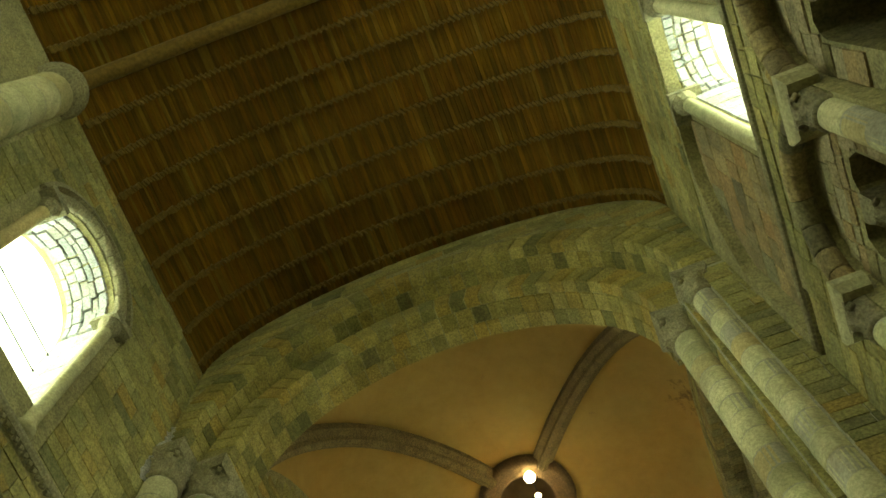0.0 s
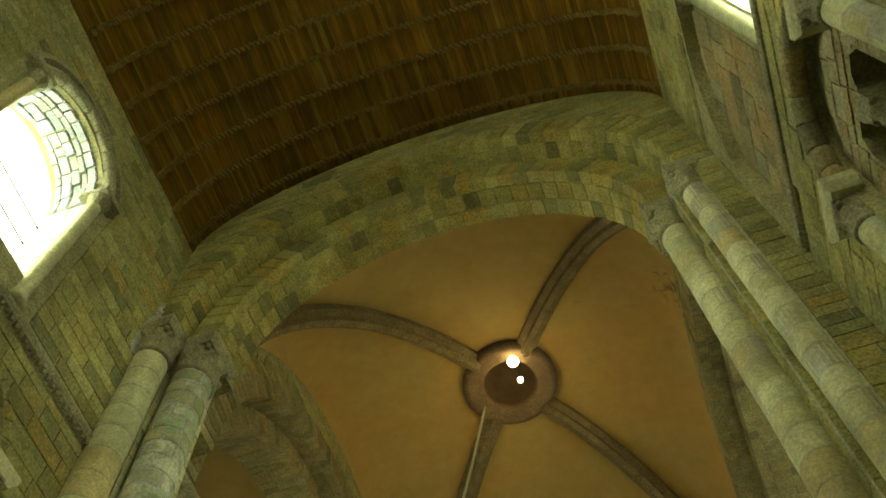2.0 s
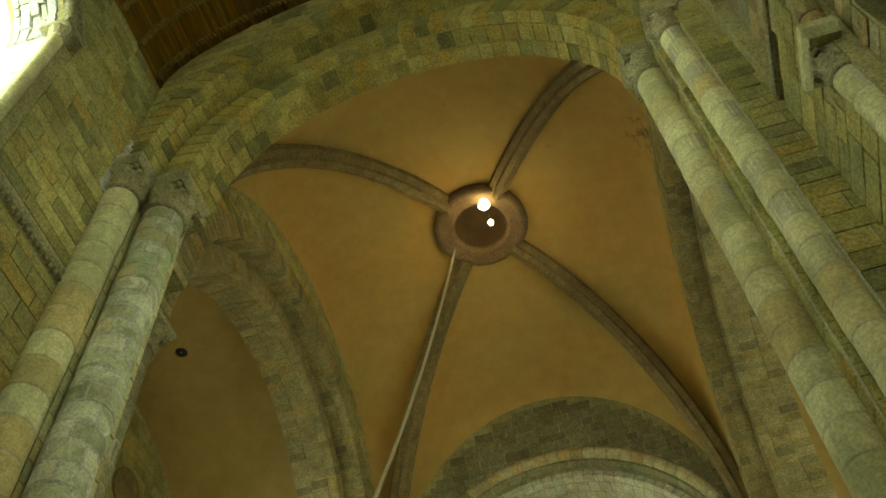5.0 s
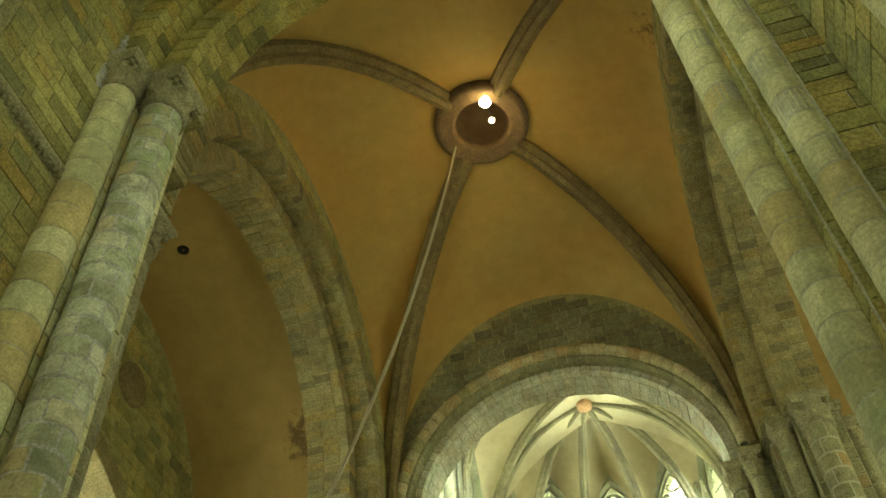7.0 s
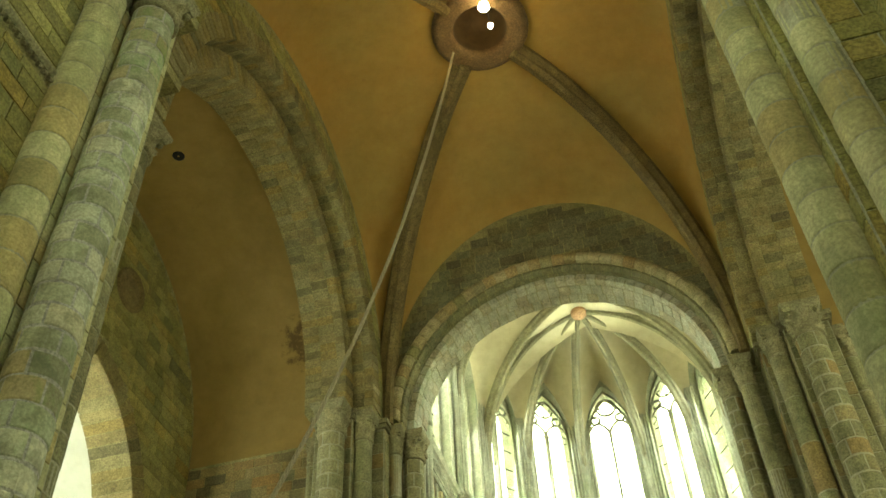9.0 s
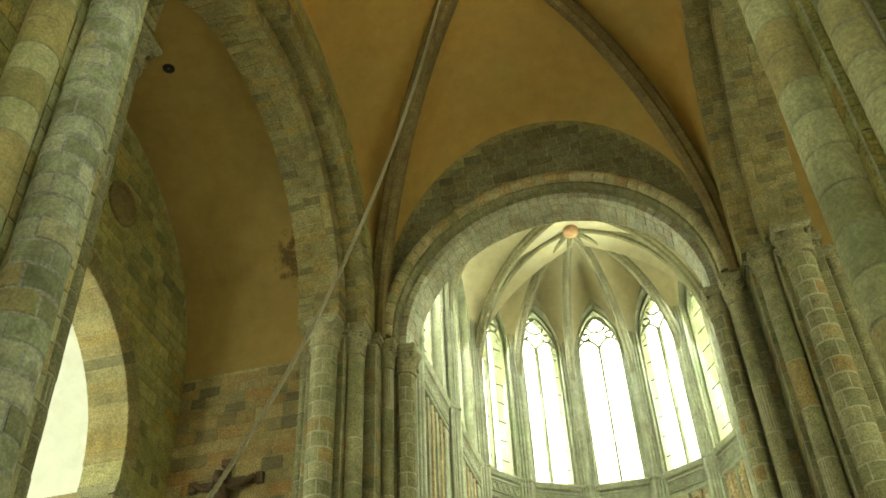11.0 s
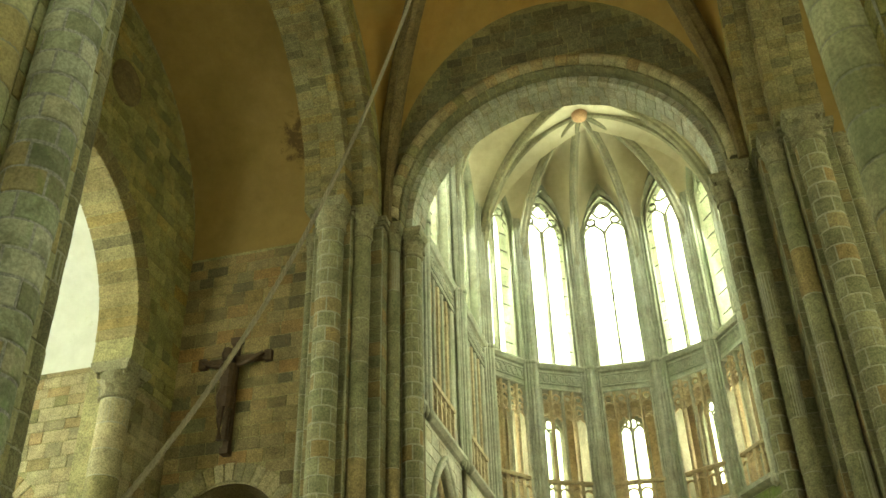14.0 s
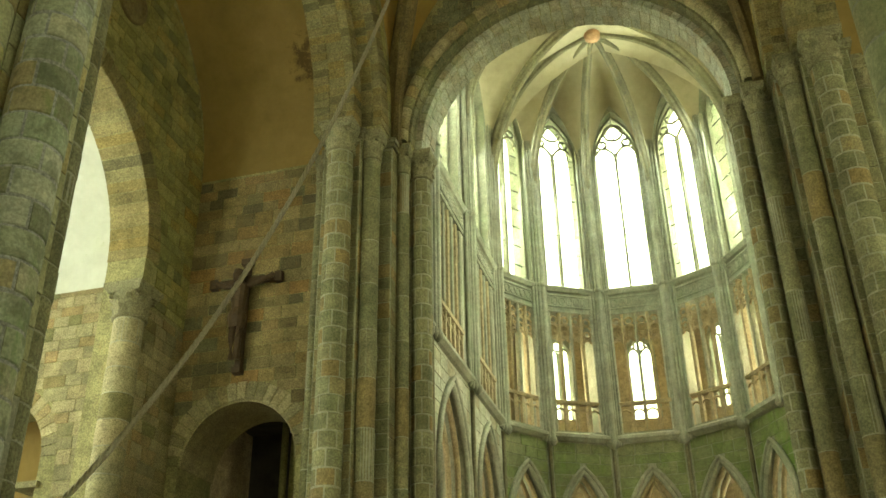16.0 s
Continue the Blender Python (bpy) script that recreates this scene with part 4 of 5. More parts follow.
column(DX + 0.02, CY + DR - 0.22, 0, 8.95, 0.26, "engaged column of ochre granite with a fluted leafy capital", 0.45, 0.28, M_ASHLAR, 17, group="transept columns")
# round blind opening high on the dividing wall
oc = Shape()
rows = []
for rr, dd in ((0.46, 0.0), (0.46, 0.04), (0.40, 0.045), (0.36, 0.02), (0.34, -0.01), (0.29, 0.008), (0.02, 0.01)):
    rows.append([pd.at(11.41 + rr * math.cos(2 * math.pi * k / 32), 14.31 + rr * math.sin(2 * math.pi * k / 32), 0.03 + dd) for k in range(32)])
oc.grid(rows, True)
part("blind_oculus", oc, M_RIB, div, "dark round blind opening with a moulded rim", True)
# far bay beyond the arch
s = Shape()
rows = []
for k in range(41):
    th = math.pi * k / 40
    rows.append([(x, CY - TH * math.cos(th), 10.1 + 3.4 * math.sin(th)) for x in (DX - 0.78, -12, -14.5)])
s.grid(rows)
setting("transept_vault_far", s, M_WHITE, "pale plastered vault beyond the transept arch", "vault", True)
setting("wall_transept_north", wall(Plane((-14.5, 0, 0), (0, 1, 0)), CY - TH - 0.2, TE + 0.2, 0, 13.8, 0.8, [(CY - 1.0, CY + 1.0, 5.5, arch_top(CY, 1.0, 9.6))]), M_WHITE, "pale plastered north wall of the transept with a window", "wall")
# unseen west walls; their windows are added to let light onto the crossing piers
setting("wall_transept_west", wall(facing_east(CY - TH), -XL + 1.3, 14.5, 0, TS + 0.02, 0.8, [(7.2, 8.6, 6.5, arch_top(7.9, 0.7, 9.6)), (11.2, 12.8, 5.5, arch_top(12.0, 0.8, 9.0))]), M_WALL, "unseen west wall of the north transept with added windows", "wall")
# south arm, closed
setting("wall_transept_south", wall(Plane((10.5, 0, 0), (0, -1, 0)), -TE - 0.2, -CY + TH + 0.2, 0, 16.6, 0.8, [(-CY - 1.1, -CY + 1.1, 5.5, arch_top(-CY, 1.1, 10.5))]), M_WALL, "south wall of the transept with a tall window", "wall")
setting("wall_transept_southeast", wall(te, XR + 1.2, 10.5, 0, TS + 0.02, 0.9, []), M_WALL, "coursed granite east wall of the south transept", "wall")
setting("wall_transept_southwest", wall(facing_east(CY - TH), -10.5, -XR - 1.2, 0, TS + 0.02, 0.8, [(-5.8, -4.4, 6.5, arch_top(-5.1, 0.7, 9.6))]), M_WALL, "west wall of the south transept", "wall")
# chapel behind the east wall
setting("chapel_north", Shape().box(-10.6, -6.4, 18.5, 18.7, 0, 9).box(-10.8, -10.6, 15.5, 18.7, 0, 9).box(-10.8, -6.4, 15.5, 18.7, 8.0, 8.2), M_DARK, "shell of the chapel behind the transept, coloured dark for shade", "wall")
bund = Shape()
for i, (x, r) in enumerate(((-8.2, 0.07), (-7.98, 0.12), (-7.74, 0.07), (-7.5, 0.13), (-7.25, 0.07))):
    bund.turned(x, 17.2 + 0.1 * (i % 2), [(r, 0), (r, 8)], 12)
tagged(part("clustered_pier", bund, M_STONE, None, "", True), "dark clustered gothic pier standing behind the chapel arch", "pier")
part("soffit_band", Shape().sweep([(CH[0] + (CH[1] + 0.001) * math.cos(math.pi * k / 20), TE + 0.62, CH[2] + (CH[1] + 0.001) * math.sin(math.pi * k / 20)) for k in range(21)], [(-0.6, -0.03), (0.6, -0.03), (0.6, 0.02), (-0.6, 0.02)], (0, 1, 0)), M_ASHLAR, wall_te, "coursed stone arch soffit")

# ---- choir ----
APSE = [(-5.9, 27.35), (-4.76, 29.0), (-2.88, 30.12), (-0.58, 30.2), (1.27, 29.18), (2.38, 27.35)]
CHX0, CHX1 = APSE[0][0], APSE[-1][0]
STRZ, SILL = 10.62, 16.0
BOSS = (-1.82, 26.6, 24.4)
RIB0 = 19.2
BAYS = [(16.05, 19.8), (19.8, 23.6), (23.6, 27.35)]


def bay_plane(p, q):
    """The inner face between two corners; the room lies on the plane's outward side."""
    p, q = Vector((*p, 0)), Vector((*q, 0))
    return Plane(p, q - p), (q - p).length


def tracery_window(plane, mid, half, z0, zs, rise, lights, label, group, depth=-0.35, bars=7, bar=0.05, glazed=True):
    """A gothic window: jamb moulding, mullions, lancet heads, circles above, panes and saddle bars."""
    o = plane.at(mid, z0, depth)
    w = thing("window", label, "window", group, "", o)
    inv = Vector(o)
    top = pointed_top(0, half, zs - z0, rise)
    def at(a, z, d=0.0): return plane.u * a + Vector((0, 0, z)) + plane.n * d
    n = 18
    outline = [at(-half, 0)] + [at(-half * math.cos(math.pi * k / n), top(-half * math.cos(math.pi * k / n))) for k in range(n + 1)] + [at(half, 0)]
    part("window_frame", Shape().sweep(outline, [(-0.11, -0.07), (0.11, -0.07), (0.11, 0.07), (-0.11, 0.07)], plane.n), M_CHOIR, w)
    part("window_frame", Shape().tube([p * 0.94 + Vector((0, 0, 0.02)) + plane.n * 0.13 for p in outline], 0.05, 6, plane.n), M_CHOIR, w)
    step = 2 * half / lights
    head = zs - z0 - half * 0.25
    for i in range(1, lights):
        a = -half + i * step
        part("mullion", Shape().sweep([at(a, 0), at(a, head + step * 0.3)], [(-bar, -0.09), (-bar * 0.4, -0.14), (bar * 0.4, -0.14), (bar, -0.09), (bar, 0.09), (bar * 0.4, 0.14), (-bar * 0.4, 0.14), (-bar, 0.09)], plane.u), M_CHOIR, w)
    tr = Shape()
    for i in range(lights):
        c = -half + (i + 0.5) * step
        lt = pointed_top(c, step / 2, head, step * 0.75)
        tr.tube([at(c - step / 2 * math.cos(math.pi * k / 12), lt(c - step / 2 * math.cos(math.pi * k / 12))) for k in range(13)], bar, 6, plane.n)
        for sgn in (-1, 1):
            tr.tube([at(c + sgn * step * 0.46, head), at(c + sgn * step * 0.2, head + step * 0.18), at(c + sgn * step * 0.28, head + step * 0.42)], bar * 0.6, 5, plane.n)
    def ring(ca, cz, r, foils):
        tr.tube([at(ca + r * math.cos(2 * math.pi * k / 20), cz + r * math.sin(2 * math.pi * k / 20)) for k in range(21)], bar, 6, plane.n)
        for k in range(foils):
            a0 = 2 * math.pi * k / foils + math.pi / 2
            tr.tube([at(ca + r * math.cos(a0), cz + r * math.sin(a0)), at(ca + r * 0.55 * math.cos(a0), cz + r * 0.55 * math.sin(a0))], bar * 0.8, 5, plane.n)
    apex = zs - z0 + rise
    rr = half * 0.42
    ring(0, apex - rr * 2.0, rr, 4)
    for sgn in (-1, 1):
        ring(sgn * half * 0.55, head + step * 0.75 + 0.12, half * 0.2, 3)
    part("tracery", tr, M_CHOIR, w, "pierced stone tracery")
    if glazed:
        for i in range(lights):
            a0, a1 = -half + i * step, -half + (i + 1) * step
            pts = [at(a0, 0, -0.03), at(a1, 0, -0.03)] + [at(a1 - step * k / 8, top(max(-half, min(half, a1 - step * k / 8))), -0.03) for k in range(9)]
            pane = part("pane", Shape().add(pts + [p - plane.n * 0.008 for p in pts], [tuple(range(11)), tuple(range(21, 10, -1))]), M_GLASS, w)
            pane.visible_shadow = False
        for i in range(1, bars + 1):
            z = i * (zs - z0) / (bars + 0.5)
            part("saddle_bar", Shape().sweep([at(-half, z, -0.02), at(half, z, -0.02)], [(-0.012, -0.012), (0.012, -0.012), (0.012, 0.012), (-0.012, 0.012)], plane.n), M_LEAD, w)
    return w


def choir_bay(i, p, q, straight):
    plane, L = bay_plane(p, q)
    m = L / 2
    half_w = 0.84 if not straight else 1.15
    half_t = min(0.86, m - 0.3) if not straight else 1.25
    half_a = 0.80 if not straight else 1.3
    arc = pointed_top(m, half_a, 7.6, 1.95 if not straight else 2.35)
    holes = [(m - half_a, m + half_a, 0, arc), (m - half_t, m + half_t, STRZ + 0.25, SILL - 1.0), (m - half_w, m + half_w, SILL, pointed_top(m, half_w, 21.7, 1.75))]
    wl = setting("wall_choir", wall(plane, 0, L, 0, 25.4, 0.95, holes), M_CHOIR, "pale greenish gothic choir wall with arcade, gallery and tall window", "wall")
    # mossy band of blocks over the arcade
    ashlar(wl, plane, 0.12, L - 0.12, 7.0, STRZ - 0.1, clear_of(0.12, L - 0.12, [(m - half_a - 0.14, m + half_a + 0.14, 0, lambda a: arc(max(m - half_a, min(m + half_a, a))) + 0.16)]), course=(0.3, 0.4), length=(0.5, 0.9), mat=M_PALECHOIR if straight else M_MOSSY, seed=60 + i)
    # arcade mouldings
    for k, (grow, d) in enumerate(((0.14, 0.06), (0.0, 0.02), (-0.12, -0.2), (-0.24, -0.42))):
        hh = half_a + grow
        tp = pointed_top(m, hh, 7.6, (1.95 if not straight else 2.35) + grow)
        pts = [plane.at(m - hh, 2.0, d)] + [plane.at(m - hh * math.cos(math.pi * j / 20), tp(m - hh * math.cos(math.pi * j / 20)), d) for j in range(21)] + [plane.at(m + hh, 2.0, d)]
        part("arcade_moulding", Shape().tube(pts, 0.075, 7, plane.n), M_WARM_LIT if k > 1 else M_CHOIR, wl, "", True)
    # string course, gallery balustrade and screen
    part("string_course", Shape().sweep([plane.at(0, STRZ), plane.at(L, STRZ)], [(0, -0.14), (0.1, -0.1), (0.2, 0.0), (0.2, 0.09), (0.0, 0.2), (-0.1, 0.2), (-0.1, -0.14)], plane.n), M_CHOIR, wl)
    part("sill_course", Shape().sweep([plane.at(0, SILL - 0.12), plane.at(L, SILL - 0.12)], [(0, -0.16), (0.08, -0.12), (0.14, 0.0), (0.12, 0.06), (0.0, 0.14), (-0.2, 0.14), (-0.2, -0.16)], plane.n), M_CHOIR, wl)
    lo, hi = STRZ + 0.25, SILL - 1.0
    bal = thing("balustrade", "pierced stone gallery balustrade with a moulded rail", "balustrade", "choir gallery balustrades", "", plane.at(m, lo, -0.05))
    part("rail", Shape().sweep([plane.u * -half_t + Vector((0, 0, 0.95)), plane.u * half_t + Vector((0, 0, 0.95))], [(-0.09, -0.06), (0.09, -0.06), (0.11, 0.03), (0.06, 0.07), (-0.06, 0.07), (-0.11, 0.03)], plane.n), M_WARM_LIT, bal)
    nb = 4 if not straight else 6
    for k in range(nb + 1):
        a = -half_t + 2 * half_t * k / nb
        part("baluster", Shape().sweep([plane.u * a, plane.u * a + Vector((0, 0, 0.92))], [(-0.055, -0.06), (0.055, -0.06), (0.055, 0.06), (-0.055, 0.06)], plane.n), M_WARM_LIT, bal)
    for k in range(nb):
        c, st = -half_t + 2 * half_t * (k + 0.5) / nb, half_t / nb
        tp = pointed_top(0, st, 0.5, st * 1.2)
        part("cusp", Shape().tube([plane.u * (c - st * math.cos(math.pi * j / 8)) + Vector((0, 0, tp(-st * math.cos(math.pi * j / 8)))) for j in range(9)], 0.04, 5, plane.n), M_WARM_LIT, bal)
    scr = thing("gallery_screen", "gallery screen of slender stone mullions and pierced heads, coloured as warmly lit", "tracery", "choir gallery screens", "", plane.at(m, lo, -0.1))
    H = hi - lo
    nl = 4 if not straight else 6
    st = half_t / nl
    for k in range(nl + 1):
        a = -half_t + 2 * st * k
        part("mullion", Shape().sweep([plane.u * a, plane.u * a + Vector((0, 0, H))], [(-0.05, -0.07), (0, -0.11), (0.05, -0.07), (0.05, 0.07), (0, 0.11), (-0.05, 0.07)], plane.u), M_WARM_LIT if k % 2 else M_CHOIR, scr)
    for k in range(nl):
        head = Shape()
        c = -half_t + st * (2 * k + 1)
        for hz, hr in ((H - 1.15, 1.3), (H - 0.62, 1.2)):
            tp = pointed_top(0, st, hz, st * hr)
            head.tube([plane.u * (c - st * math.cos(math.pi * j / 10)) + Vector((0, 0, tp(-st * math.cos(math.pi * j / 10)))) for j in range(11)], 0.042, 5, plane.n)
        for rz, r in ((H - 0.72, st * 0.55), (H - 0.24, st * 0.6)):
            head.tube([plane.u * (c + r * math.cos(2 * math.pi * j / 12)) + Vector((0, 0, rz + r * math.sin(2 * math.pi * j / 12))) for j in range(13)], 0.036, 5, plane.n)
        for sg in (-1, 1):
            head.tube([plane.u * (c + sg * st) + Vector((0, 0, H - 1.15 + st * 0.8)), plane.u * (c + sg * st * 0.35) + Vector((0, 0, H - 0.98)), plane.u * (c + sg * st * 0.9) + Vector((0, 0, H - 0.5)), plane.u * (c + sg * st * 0.25) + Vector((0, 0, H - 0.36))], 0.032, 5, plane.n)
        part("pierced_head", head, M_WARM_LIT, scr, "pierced stone head tracery")
        # carved frieze between gallery and window
    fr = Shape()
    nf = max(4, round(L / 0.3))
    for k in range(nf):
        c = 0.15 + (L - 0.3) * (k + 0.5) / nf
        fr.tube([plane.at(c + 0.11 * math.cos(2 * math.pi * j / 10), SILL - 0.58 + 0.14 * math.sin(2 * math.pi * j / 10), 0.01) for j in range(11)], 0.028, 5, plane.n)
        fr.tube([plane.at(c - 0.13, SILL - 0.74, 0.01), plane.at(c + 0.13, SILL - 0.42, 0.01)], 0.022, 5, plane.n)
    for zz in (SILL - 0.78, SILL - 0.38, SILL - 0.98):
        fr.tube([plane.at(0.1, zz, 0.015), plane.at(L - 0.1, zz, 0.015)], 0.04, 5, plane.n)
    part("frieze", fr, M_CHOIR, wl, "carved quatrefoil frieze")
    # back wall of the gallery with its own window
    back = Plane(plane.at(0, 0, -1.25), plane.u)
    bw = 0.45 if not straight else 0.6
    gal = setting("wall_gallery", wall(back, -0.3, L + 0.3, STRZ - 0.2, SILL - 0.3, 0.25, [(m - bw, m + bw, STRZ + 1.05, pointed_top(m, bw, 14.0, 0.7))]), M_WARM_LIT, "stone back wall of the choir gallery with a pointed window, coloured as warmly lit", "wall")
    part("gallery_floor", Shape().hexa([plane.at(-0.3, STRZ - 0.25, -0.7), plane.at(L + 0.3, STRZ - 0.25, -0.7), plane.at(L + 0.3, STRZ - 0.25, -1.5), plane.at(-0.3, STRZ - 0.25, -1.5)], [plane.at(-0.3, STRZ - 0.05, -0.7), plane.at(L + 0.3, STRZ - 0.05, -0.7), plane.at(L + 0.3, STRZ - 0.05, -1.5), plane.at(-0.3, STRZ - 0.05, -1.5)]), M_WARM_LIT, gal)
    part("gallery_roof", Shape().hexa([plane.at(-0.3, SILL - 0.35, -0.7), plane.at(L + 0.3, SILL - 0.35, -0.7), plane.at(L + 0.3, SILL - 0.35, -1.5), plane.at(-0.3, SILL - 0.35, -1.5)], [plane.at(-0.3, SILL - 0.15, -0.7), plane.at(L + 0.3, SILL - 0.15, -0.7), plane.at(L + 0.3, SILL - 0.15, -1.5), plane.at(-0.3, SILL - 0.15, -1.5)]), M_WARM_LIT, gal)
    tracery_window(back, m, bw, STRZ + 1.05, 14.0, 0.7, 2, "small pointed gallery window with two bright lights", "gallery windows", -0.1, 4, 0.035)
    tracery_window(plane, m, half_w, SILL + 0.02, 21.7, 1.75, 3 if straight else 2, "tall pointed choir window of pale leaded glass", "choir windows", -0.45, 7, 0.045)
    return plane, L, m


planes = []
for i in range(5):
    planes.append(choir_bay(i, APSE[i], APSE[i + 1], False))
for i, (y0, y1) in enumerate(BAYS):
    choir_bay(10 + i, (CHX0, y0), (CHX0, y1), True)
    choir_bay(20 + i, (CHX1, y1), (CHX1, y0), True)

# wall shafts and vault ribs
def shafts(x, y, z1, towards, n=7):
    d = (Vector((*towards, 0)) - Vector((x, y, 0))).normalized()
    sd = Vector((-d.y, d.x, 0))
    th = thing("vault_shaft", "slender clustered gothic wall shaft of pale stone", "shaft", "choir vault shafts", "", (x, y, 0))
    for k in range(n):
        off = (k - (n - 1) / 2) * 0.105
        mid = k == n // 2
        p = d * (0.22 - 0.045 * abs(k - n // 2)) + sd * off
        r = 0.085 if mid else (0.04 if k % 2 else 0.055)
        low = STRZ - 0.25 + 0.05 * abs(k - n // 2)
        part("shaft", Shape().turned(p.x, p.y, [(r * 0.2, low - 0.1), (r * 1.5, low), (r * 1.5, low + 0.12), (r, low + 0.2), (r, z1 - 0.4), (r * 0.3, z1)], 10), M_CHOIR, th, "", True)
        part("ring", Shape().turned(p.x, p.y, [(r, SILL - 0.2), (r * 1.5, SILL - 0.16), (r * 1.5, SILL - 0.08), (r, SILL - 0.04)], 10), M_CHOIR, th, "", True)
    q = d * 0.05
    part("lower_shaft", Shape().turned(q.x, q.y, [(0.10, 0), (0.10, 0.3), (0.06, 0.4), (0.06, STRZ - 0.3), (0.09, STRZ - 0.22)], 10), M_CHRIB, th, "thin dark lower shaft", True)
    part("backing", Shape().sweep([(0, 0, STRZ - 0.15), (0, 0, z1)], [(-0.36, -0.02), (0.36, -0.02), (0.14, 0.16), (-0.14, 0.16)], sd), M_CHOIR, th)

bx, by, bz = BOSS
choir_vault = None
def web_between(p, q, target_a, target_b, z_end, rise):
    global choir_vault
    rows = []
    for k in range(21):
        t = 0.5 - 0.5 * math.cos(math.pi * k / 20)
        f = pointed_top(0.5, 0.5, 0.0, 1.0)(t) if 0 < t < 1 else 0.0
        zf = RIB0 + rise * f
        wx, wy = p[0] + (q[0] - p[0]) * t, p[1] + (q[1] - p[1]) * t
        tx, ty = target_a[0] + (target_b[0] - target_a[0]) * t, target_a[1] + (target_b[1] - target_a[1]) * t
        rows.append([(wx + (tx - wx) * (j / 12) ** 1.4, wy + (ty - wy) * (j / 12) ** 1.4, zf + (z_end - zf) * ease((j / 12) ** 1.4)) for j in range(13)])
    if choir_vault is None:
        choir_vault = setting("choir_vault", Shape().grid(rows), M_APSEWEB, "star of pale plastered webs between stone ribs over the choir", "vault", True)
    else:
        part("web", Shape().grid(rows), M_APSEWEB, choir_vault, "", True)

for p, q in zip(APSE, APSE[1:]):
    web_between(p, q, (bx, by), (bx, by), bz, 4.55)
web_between(APSE[-1], APSE[0], (bx, by), (bx, by), bz, 5.0)
for y0, y1 in BAYS:
    ym = (y0 + y1) / 2
    cx = (CHX0 + CHX1) / 2
    for x in (CHX0, CHX1):
        web_between((x, y0), (x, y1), (cx, ym), (cx, ym), bz - 0.05, 4.4)
    web_between((CHX0, y1), (CHX1, y1), (cx, ym), (cx, ym), bz - 0.05, 5.0)
    web_between((CHX0, y0), (CHX1, y0), (cx, ym), (cx, ym), bz - 0.05, 5.0)
RIBP = [(-0.15, 0.06), (-0.15, -0.06), (-0.09, -0.12), (-0.07, -0.22), (0.0, -0.27), (0.07, -0.22), (0.09, -0.12), (0.15, -0.06), (0.15, 0.06)]
def rib_to(x, y, tx, ty, z_end):
    pts = [(x + (tx - x) * (k / 22) ** 1.5, y + (ty - y) * (k / 22) ** 1.5, RIB0 + (z_end - RIB0) * ease((k / 22) ** 1.5)) for k in range(23)]
    part("vault_rib", Shape().sweep(pts, RIBP, Vector((tx - x, ty - y, 0)).cross(Vector((0, 0, 1)))), M_CHRIB, choir_vault, "slender moulded stone rib")
for x, y in APSE:
    rib_to(x, y, bx, by, bz)
    shafts(x, y, RIB0 + 2.6, (bx, by))
for y0, y1 in BAYS:
    cx, ym = (CHX0 + CHX1) / 2, (y0 + y1) / 2
    for x in (CHX0, CHX1):
        for y in (y0, y1):
            rib_to(x, y, cx, ym, bz - 0.05)
        if y0 > 17:
            shafts(x, y0, RIB0 + 2.6, (cx, y0))
b = Shape().turned(bx, by, [(0.02, bz - 0.36), (0.16, bz - 0.34), (0.27, bz - 0.26), (0.3, bz - 0.12), (0.24, bz + 0.05)], 18)
part("boss", b, M_BOSS, choir_vault, "round carved reddish keystone", True)
part("boss_figure", Shape().sweep([(bx - 0.08, by - 0.34, bz - 0.05), (bx - 0.08, by - 0.34, bz + 0.35)], [(-0.14, -0.08), (0.14, -0.08), (0.16, 0.08), (-0.16, 0.08)], (1, 0, 0)), M_BOSS, choir_vault, "small carved block beside the keystone")
# keystone block and roof over the choir; ambulatory beyond the arcade
setting("choir_roof", Shape().box(-8, 5, 15.6, 32.5, 25.5, 25.7), M_DARK, "dark roof shell above the choir vault", "roof")
amb = Shape()
ring_o = [(-9.6, 16.1), (-9.6, 27.5), (-8.0, 31.5), (-4.0, 34.0), (0.6, 34.0), (4.6, 31.5), (6.1, 27.5), (6.1, 16.1)]
for p, q in zip(ring_o, ring_o[1:]):
    pl_, L_ = bay_plane(p, q)
    w_ = wall(pl_, 0, L_, 0, 10.0, 0.3, [(L_ / 2 - 0.8, L_ / 2 + 0.8, 2.5, pointed_top(L_ / 2, 0.8, 6.0, 1.4))])
    amb.add(w_.v, w_.f)
    window_light("ambulatory_window_light", pl_.at(L_ / 2, 4.6, -0.25), pl_.at(L_ / 2, 5.2, 4), 1.4, 3.8, 260, (1.0, 0.95, 0.8))
setting("ambulatory_wall", amb, M_WARM_LIT, "stone outer wall of the ambulatory round the choir, coloured as warmly lit", "wall")
amr = Shape()
inner = [(CHX0 - 0.7, 16.1), (CHX0 - 0.7, 27.0), (-5.3, 29.7), (-3.0, 30.9), (-0.5, 30.95), (1.75, 29.8), (CHX1 + 0.7, 27.0), (CHX1 + 0.7, 16.1)]
amr.grid([[(x, y, 9.9) for x, y in inner], [(x, y, 9.9) for x, y in ring_o]])
setting("ambulatory_vault", amr, M_WARM_LIT, "plain stone ceiling of the ambulatory", "vault")

